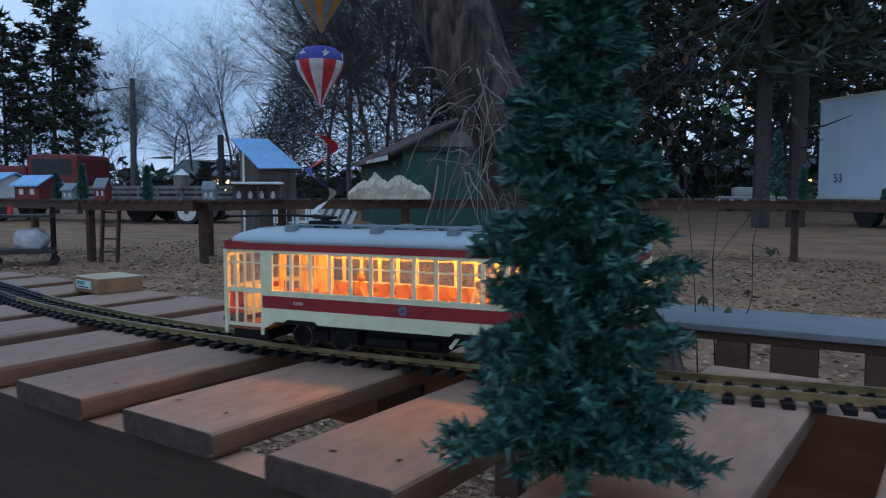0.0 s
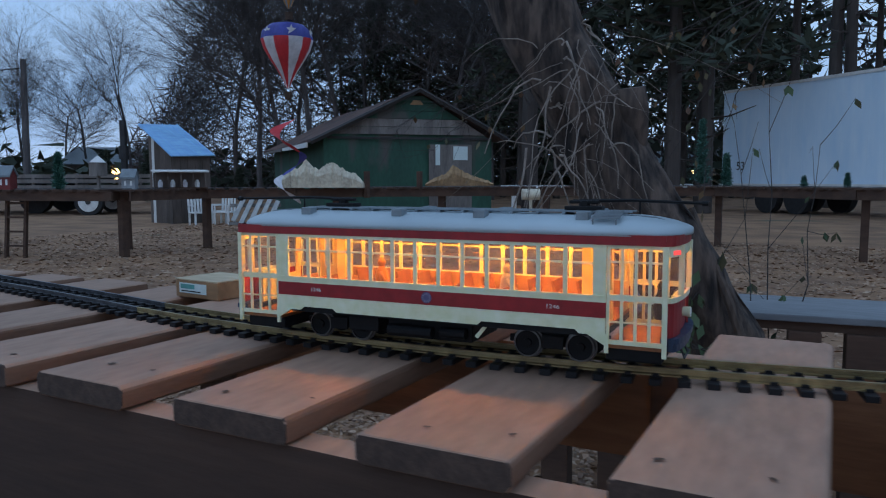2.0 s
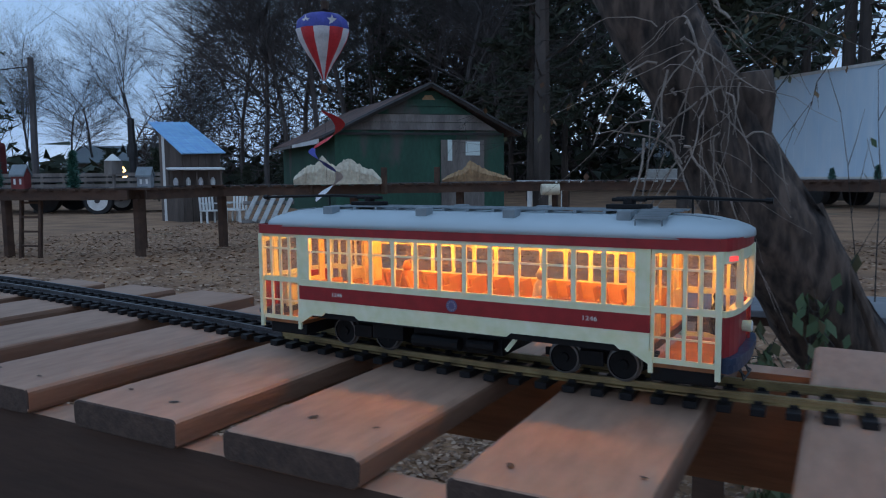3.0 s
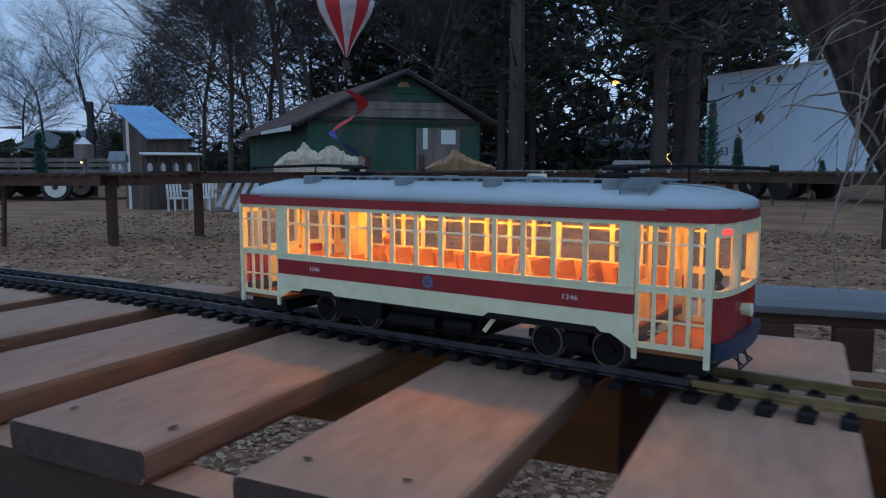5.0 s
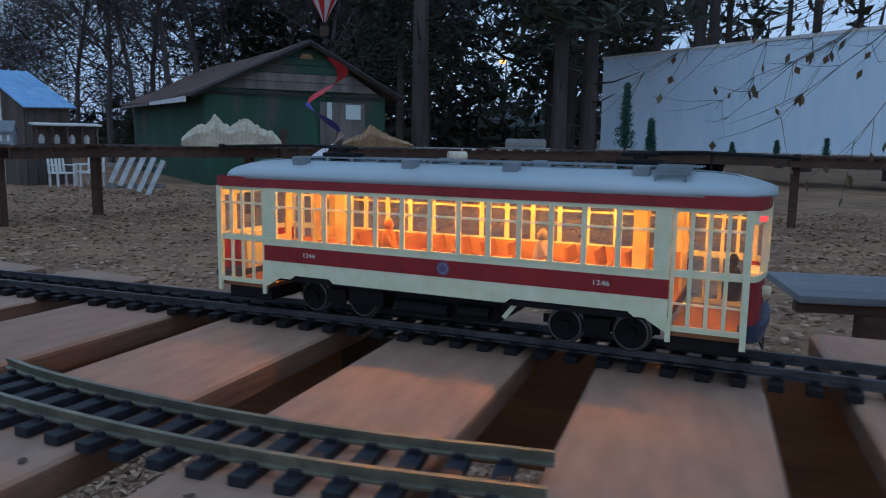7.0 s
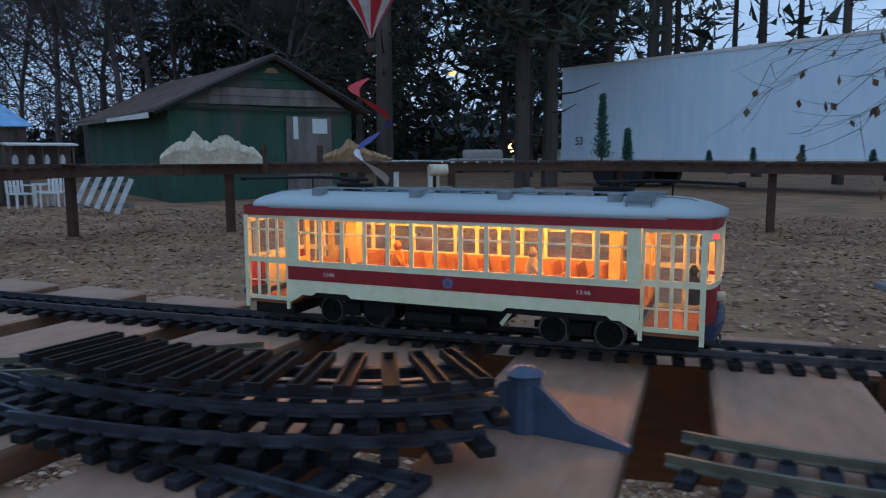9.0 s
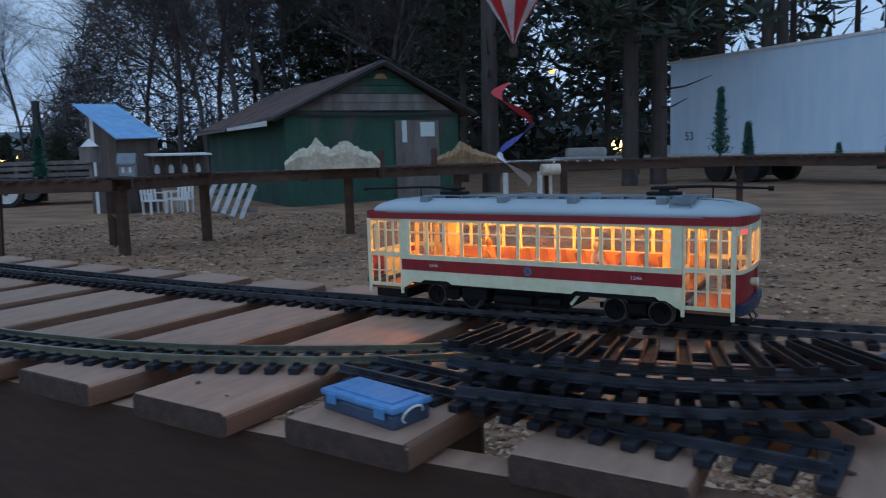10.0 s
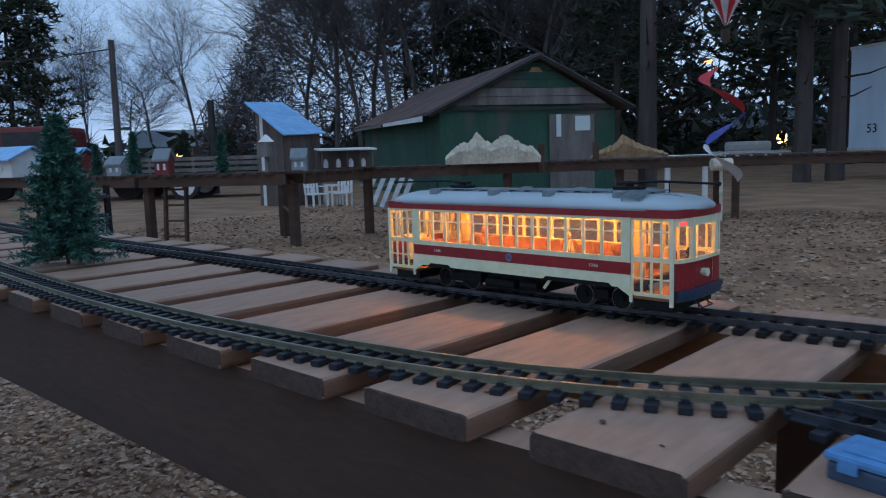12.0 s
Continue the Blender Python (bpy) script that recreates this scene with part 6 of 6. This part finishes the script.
def far_house(at, turn, w, wall, label):
    root = thing("house", label, "house", pose(*at, 0, 0, turn))
    bm = bmesh.new()
    box(bm, -w / 2, w / 2, -3, 3, 0, 2.6)
    part("wall", bm, wall, root)
    bm = bmesh.new()
    for s in (-1, 1):
        slab(bm, [(-w / 2 - 0.4, s * 3.5, 2.45), (w / 2 + 0.4, s * 3.5, 2.45), (w / 2 + 0.4, 0, 3.9), (-w / 2 - 0.4, 0, 3.9)], 0.1 * s)
    part("roof", bm, M_SLATE, root)
    for k in range(3):
        bm = bmesh.new()
        x = -w * 0.33 + k * w * 0.33
        box(bm, x - 0.6, x + 0.6, -3.03, -3.001, 1.0, 2.1)
        part("window", bm, M_HOMELIGHT if k == 1 else M_SLATE, root)


far_house((-53.6, 42.2, -1.0), 36, 8, M_GREYWOOD, "grey single-storey house far behind with a lit window")
far_house((-12, 68, -1.0), 10, 14, M_WHITE, "pale house far behind the pines")
far_house((8, 62, -1.0), -10, 12, M_HOUSEGREY, "grey house far behind the pines")


def parked_car(at, turn, paint, label):
    root = thing("parked_car", label, "car", pose(*at, 0, 0, turn))
    bm = bmesh.new()
    box(bm, -2.2, 2.2, -0.9, 0.9, 0.3, 0.85, 0.12)
    box(bm, -1.3, 1.2, -0.8, 0.8, 0.8, 1.4, 0.2)
    part("body", bm, paint, root)
    for x in (-1.4, 1.4):
        for y in (-0.92, 0.7):
            bm = bmesh.new()
            cyl(bm, (x, y, 0.32), (x, y + 0.22, 0.32), 0.32, n=16)
            part("wheel", bm, M_TYRE, root)


parked_car((-10.5, 46, -1.0), 10, M_WHITE, "white car parked far behind under the pines")
parked_car((-5.0, 48, -1.0), -8, M_WHITE, "white car parked far behind the shed")
for x, y, s in ((-6.2, 15.6, 1), (-6.9, 15.3, 0.7)):
    bm = bmesh.new()
    box(bm, -0.45 * s, 0.45 * s, -0.2, 0.2, 0, 0.1, 0.03)
    cyl(bm, (0, 0, -0.95), (0, 0, 0), 0.06, n=8)
    solid("white_bin_lid", bm, M_WHITE, "white flat-topped stand behind the beam", "stand", pose(x, y, -0.05, 0, 0, 25))
bm = bmesh.new()
cyl(bm, (-0.16, 0, 0), (0.16, 0, 0), 0.1, n=18)
cyl(bm, (0, 0, -0.95), (0, 0, -0.09), 0.03, n=8)
solid("hose_drum", bm, M_CREAMFOAM, "cream plastic drum on a short stake", "drum", pose(-5.15, 12.0, -0.08, 0, 0, 30))

LAMP_Z = 13.6
lamp = thing("street_lamp", "lit orange street lamp on a pole behind the pines", "street lamp", pose(-27.7, 116.5, -1.0))
bm = bmesh.new()
cyl(bm, (0, 0, 0), (0, 0, LAMP_Z), 0.16, 0.1, 10)
tube(bm, [(0, 0, LAMP_Z - 0.1), (-0.25, -0.15, LAMP_Z + 0.15), (-0.5, -0.3, LAMP_Z + 0.12)], [0.04, 0.035, 0.03], 6)
part("pole", bm, M_PINEBARK, lamp)
bm = bmesh.new()
bmesh.ops.create_icosphere(bm, subdivisions=2, radius=0.55, matrix=Matrix.Translation((-0.5, -0.3, LAMP_Z)) @ Matrix.Diagonal((1, 1, 0.7, 1)))
part("lantern", bm, M_STREET, lamp, "glowing orange lantern", True)


# ---- woods ----
def grow(vs, fs, p, d, length, r, depth, rng, ends, crown=None):
    n = 4
    cv, cf = crown or (vs, fs)
    prev = None
    for k in range(n + 1):
        rr = r * (1 - 0.45 * k / n)
        a = d.cross(Vector((0.3, 0.2, 0.93))).normalized()
        b = d.cross(a).normalized()
        sides = 5 if depth > 3 else 3
        ring = []
        for q in range(sides):
            t = 6.28319 * q / sides
            ring.append(len(vs))
            vs.append(p + (a * math.cos(t) + b * math.sin(t)) * rr)
        if prev:
            for q in range(sides):
                fs.append((prev[q], prev[(q + 1) % sides], ring[(q + 1) % sides], ring[q]))
        prev = ring
        if depth > 0 and k >= (2 if depth > 3 else 1):
            for _ in range(2 if depth > 1 else 3):
                nd = (d * 0.75 + Vector((rng.uniform(-1, 1), rng.uniform(-1, 1), rng.uniform(-0.3, 0.6)))).normalized()
                grow(cv, cf, p, nd, length * rng.uniform(0.5, 0.72), rr * 0.55, depth - 1, rng, ends)
        p = p + d * (length / n)
        d = (d + Vector((rng.uniform(-1, 1), rng.uniform(-1, 1), rng.uniform(-0.3, 0.5))) * 0.13).normalized()
    ends.append(p)


def bare_tree(seed, height):
    rng = random.Random(seed)
    vs, fs, ends = [], [], []
    cv, cf = [], []
    grow(vs, fs, Vector((0, 0, -0.1)), Vector((0, 0, 1)), height * 0.7, height * 0.012, 4, rng, ends, (cv, cf))
    return raw("trunk", vs, fs, M_FARBARK), raw("crown", cv, cf, M_FARBARK)


def pine_meshes(seed, height, bare):
    """A tall pine: trunk with dead stubs, and a crown of needle tufts from the height bare upwards."""
    rng = random.Random(seed)
    bm = bmesh.new()
    lean = rng.uniform(-0.4, 0.4)
    tube(bm, [(lean * u * u, 0.3 * lean * u, height * u - 0.1) for u in (0, 0.25, 0.5, 0.75, 1)], [height * 0.0125 * (1 - 0.85 * u) for u in (0, 0.25, 0.5, 0.75, 1)], 8)
    tufts = []
    z = bare * 0.45
    while z < height * 0.99:
        u = z / height
        live = z > bare
        r = (0.2 * height * (1.05 - u) ** 0.7 + 0.4) * rng.uniform(0.5, 1.1) * (1 if live else 0.4)
        a = rng.uniform(0, 6.28)
        base = Vector((lean * u * u, 0.3 * lean * u, z))
        tip = base + Vector((math.cos(a) * r, math.sin(a) * r, rng.uniform(-0.1, 0.35) * r))
        tube(bm, [base, base.lerp(tip, 0.5) + Vector((0, 0, -0.05 * r)), tip], [0.035, 0.022, 0.008], 3)
        if live:
            for s in (0.35, 0.5, 0.62, 0.74, 0.86, 0.98):
                tufts.append((base.lerp(tip, s) + Vector((rng.uniform(-0.3, 0.3), rng.uniform(-0.3, 0.3), rng.uniform(-0.15, 0.25))), 0.55))
        z += height * (0.0075 if live else 0.025)
    vs, fs = [], []
    for p, s in tufts:
        for _ in range(9):
            d = Vector((rng.gauss(0, 1), rng.gauss(0, 1), rng.gauss(0.25, 0.6))).normalized()
            w = d.cross(Vector((rng.uniform(-1, 1), rng.uniform(-1, 1), rng.uniform(-1, 1)))).normalized() * 0.075
            q = p + d * s * rng.uniform(0.5, 1.1)
            j = len(vs)
            vs += [p - w, p + w, q]
            fs.append((j, j + 1, j + 2))
    return mesh("trunk", bm, M_PINEBARK), raw("crown", vs, fs, M_PINE)


def plant(name, label, meshes, x, y, s, turn, group):
    root = thing(name, label, "tree", Matrix.Translation((x, y, -1.02)) @ Matrix.Rotation(turn, 4, "Z") @ Matrix.Diagonal((s, s, s, 1)), group)
    for nm, me in zip(("trunk", "crown"), meshes):
        ob = new(nm, me)
        ob.parent = root


def build_woods():
    rng = random.Random(21)
    bares = [bare_tree(100 + i, 12) for i in range(5)]
    pines = [pine_meshes(200 + i, 16, 5.5 if i % 2 else 3.0) for i in range(4)]
    tall = [pine_meshes(220 + i, 17, 11.0) for i in range(3)]
    low = [pine_meshes(300 + i, 7, 0.4) for i in range(2)]

    def at(az, dist):
        a = radians(az)
        return -1.5 + dist * math.cos(a), -0.6 + dist * math.sin(a)

    def bare(az, dist, s):
        x, y = at(az, dist)
        plant("bare_tree", "tall bare winter tree with fine grey twigs", rng.choice(bares), x, y, s, rng.uniform(0, 6), "bare winter trees")

    def pine(az, dist, s):
        if 99.6 < az < 106:
            return
        x, y = at(az, dist)
        plant("pine_tree", "tall dark pine with a high crown", rng.choice(tall if az < 92 else pines), x, y, s, rng.uniform(0, 6), "dark pines")

    for az in (150.5, 152, 153.5, 155):
        pine(az, rng.uniform(40, 52), rng.uniform(0.6, 0.8))
    for i in range(6):
        pine(157 + i * 2.4 + rng.uniform(-0.8, 0.8), rng.uniform(36, 50), rng.uniform(0.75, 1.0))
    for i in range(9):
        bare(136 + i * 2.2 + rng.uniform(-0.6, 0.6), rng.uniform(52, 80), rng.uniform(0.7, 0.95))
    for i in range(14):
        bare(111 + i * 1.7 + rng.uniform(-0.6, 0.6), rng.uniform(36, 58), rng.uniform(1.0, 1.35))
    for i in range(5):
        pine(112 + i * 3.2 + rng.uniform(-0.8, 0.8), rng.uniform(45, 60), rng.uniform(0.8, 1.15))
    for i in range(17):
        pine(68 + i * 2.65 + rng.uniform(-0.7, 0.7), rng.uniform(29, 52), rng.uniform(1.0, 1.5))
    for i in range(26):
        (pine if i % 3 else bare)(28 + i * 1.6 + rng.uniform(-0.6, 0.6), rng.uniform(36, 60), rng.uniform(0.9, 1.35))
    for az, dist, s in ((109, 24.5, 1.5), (98.6, 26, 1.4), (96.5, 27, 1.5), (88, 34, 1.4), (71, 33, 1.5), (63, 35, 1.3)):
        pine(az, dist, s)
    for i in range(10):
        x, y = at(117 + i * 3.1, rng.uniform(34, 46))
        plant("evergreen_bush", "low dark evergreen bush at the wood's edge", rng.choice(low), x, y, rng.uniform(0.22, 0.42), rng.uniform(0, 6), "evergreen bushes")
    eye, lit = Vector((-1.2, -0.6, 0.2)), Vector((-28.2, 116.2, 12.6))

    def before_lamp(p, wide):
        u = (p - eye).dot(lit - eye) / (lit - eye).length_squared
        return 0 < u < 1 and (eye.lerp(lit, u) - p).length < wide

    # the far wood behind all: thin stems and brush, one mass
    vs, fs = [], []
    for i in range(520):
        az, dist = rng.uniform(20, 172), rng.uniform(62, 95)
        x, y = at(az, dist)
        h = rng.uniform(4, 11) * (0.5 if 134 < az < 152 else 1)
        w = rng.uniform(0.04, 0.14)
        t = Vector((-(y + 0.6), x + 1.5, 0)).normalized()
        j = len(vs)
        b = Vector((x, y, -1.1))
        top = b + Vector((rng.uniform(-0.6, 0.6), rng.uniform(-0.6, 0.6), h))
        vs += [b - t * w, b + t * w, top, b + Vector((0, 0.2, 0))]
        fs += [(j, j + 1, j + 2), (j, j + 2, j + 3)]
        for _ in range(26):
            u = rng.uniform(0.1, 1.0)
            p = b.lerp(top, u)
            q = p + Vector((rng.uniform(-2, 2), rng.uniform(-2, 2), rng.uniform(-0.1, 1.6)))
            j = len(vs)
            vs += [p - t * 0.03, p + t * 0.03, q]
            fs.append((j, j + 1, j + 2))
    ob = new("far_wood", raw("far_wood", vs, fs, M_FARBARK))
    tagged(ob, "far grey-brown winter wood of thin stems", "wood", kind="stuff")
    vs, fs = [], []
    for i in range(16000):
        az, dist = rng.uniform(24, 172), rng.uniform(58, 90)
        x, y = at(az, dist)
        z = -1.0 + abs(rng.gauss(0, 1.6)) * (0.8 if az > 112 else 1.5)
        p = Vector((x, y, z))
        j = len(vs)
        vs += [p + Vector((rng.uniform(-0.9, 0.9), rng.uniform(-0.9, 0.9), rng.uniform(-0.5, 0.7))) for _ in range(3)]
        fs.append((j, j + 1, j + 2))
    ob = new("underbrush", raw("underbrush", vs, fs, M_PINE))
    tagged(ob, "dark underbrush below the far wood", "underbrush", kind="stuff")
    # massed boughs of the wood that closes the view behind the shed and the trailer
    for name, label, mat, count, lo, hi, wide in (("far_boughs", "massed grey-brown twigs of the wood behind the shed", M_FARBARK, 22500, 26, 124, 0.12), ("far_pine_boughs", "massed dark pine boughs behind the shed", M_PINE, 9500, 26, 118, 0.36),
                                                  ("far_twigs", "haze of fine grey winter twigs behind the hut", M_FARBARK, 19000, 112, 140, 0.05)):
        vs, fs = [], []
        for i in range(count):
            az, dist = rng.uniform(lo, hi), rng.uniform(50, 78)
            if az < 104 and rng.random() < (0.93 if az < 84 else 0.6 if az < 91 else 0.35):
                continue
            x, y = at(az, dist)
            top = 21 * min(1, max(0.2, (hi + 1 - az) / 8)) * (0.8 + 0.35 * noise.noise((az * 0.35, 2, dist * 0.05)))
            p = Vector((x, y, -1 + top * rng.random() ** 0.85))
            if before_lamp(p, 1.3):
                continue
            d = Vector((rng.gauss(0, 1), rng.gauss(0, 1), rng.gauss(0.2, 0.8))).normalized() * rng.uniform(0.8, 2.2)
            s = d.cross(Vector((rng.uniform(-1, 1), rng.uniform(-1, 1), rng.uniform(-1, 1)))).normalized() * wide
            j = len(vs)
            vs += [p - s, p + s, p + d]
            fs.append((j, j + 1, j + 2))
        ob = new(name, raw(name, vs, fs, mat))
        tagged(ob, label, "wood", kind="stuff")


build_woods()


# ---- what moves ----
def motions():
    walk(tram, [(t, pose(x, y, 0.0152, 0, 0, a)) for t, x, y, a in TRAM_WAY])
    xs = [(t, math.hypot(x - TRAM_WAY[0][1], y - TRAM_WAY[0][2])) for t, x, y, a in TRAM_WAY]
    for w, x in wheelsets:
        rows = []
        for k in range(181):
            t = k / 15
            s = float(np.interp(t, [q[0] for q in xs], [q[1] for q in xs]))
            rows.append((t, pose(x, 0, 0.0155, 0, -math.degrees(s / 0.0155), 0)))
        walk(w, rows)
    turn = ((0, 180), (0.2, 250), (0.4, 320), (0.6, 392), (0.8, 465), (1.0, 540), (1.5, 625), (2.0, 710), (2.3, 790), (2.6, 870), (3.2, 900), (5.0, 903), (7.0, 910), (7.5, 955), (8.0, 1005), (8.4, 1048), (8.8, 1075), (9.5, 1084), (12.0, 1086))
    walk(spinner, [(t, pose(*SPIN_AT, 0, 0, a)) for t, a in turn])
    walk(upper_spinner, [(t, pose(SPIN_AT[0] + 0.02, SPIN_AT[1], SPIN_AT[2] + 0.52, 0, 0, -0.4 * a)) for t, a in turn])


motions()
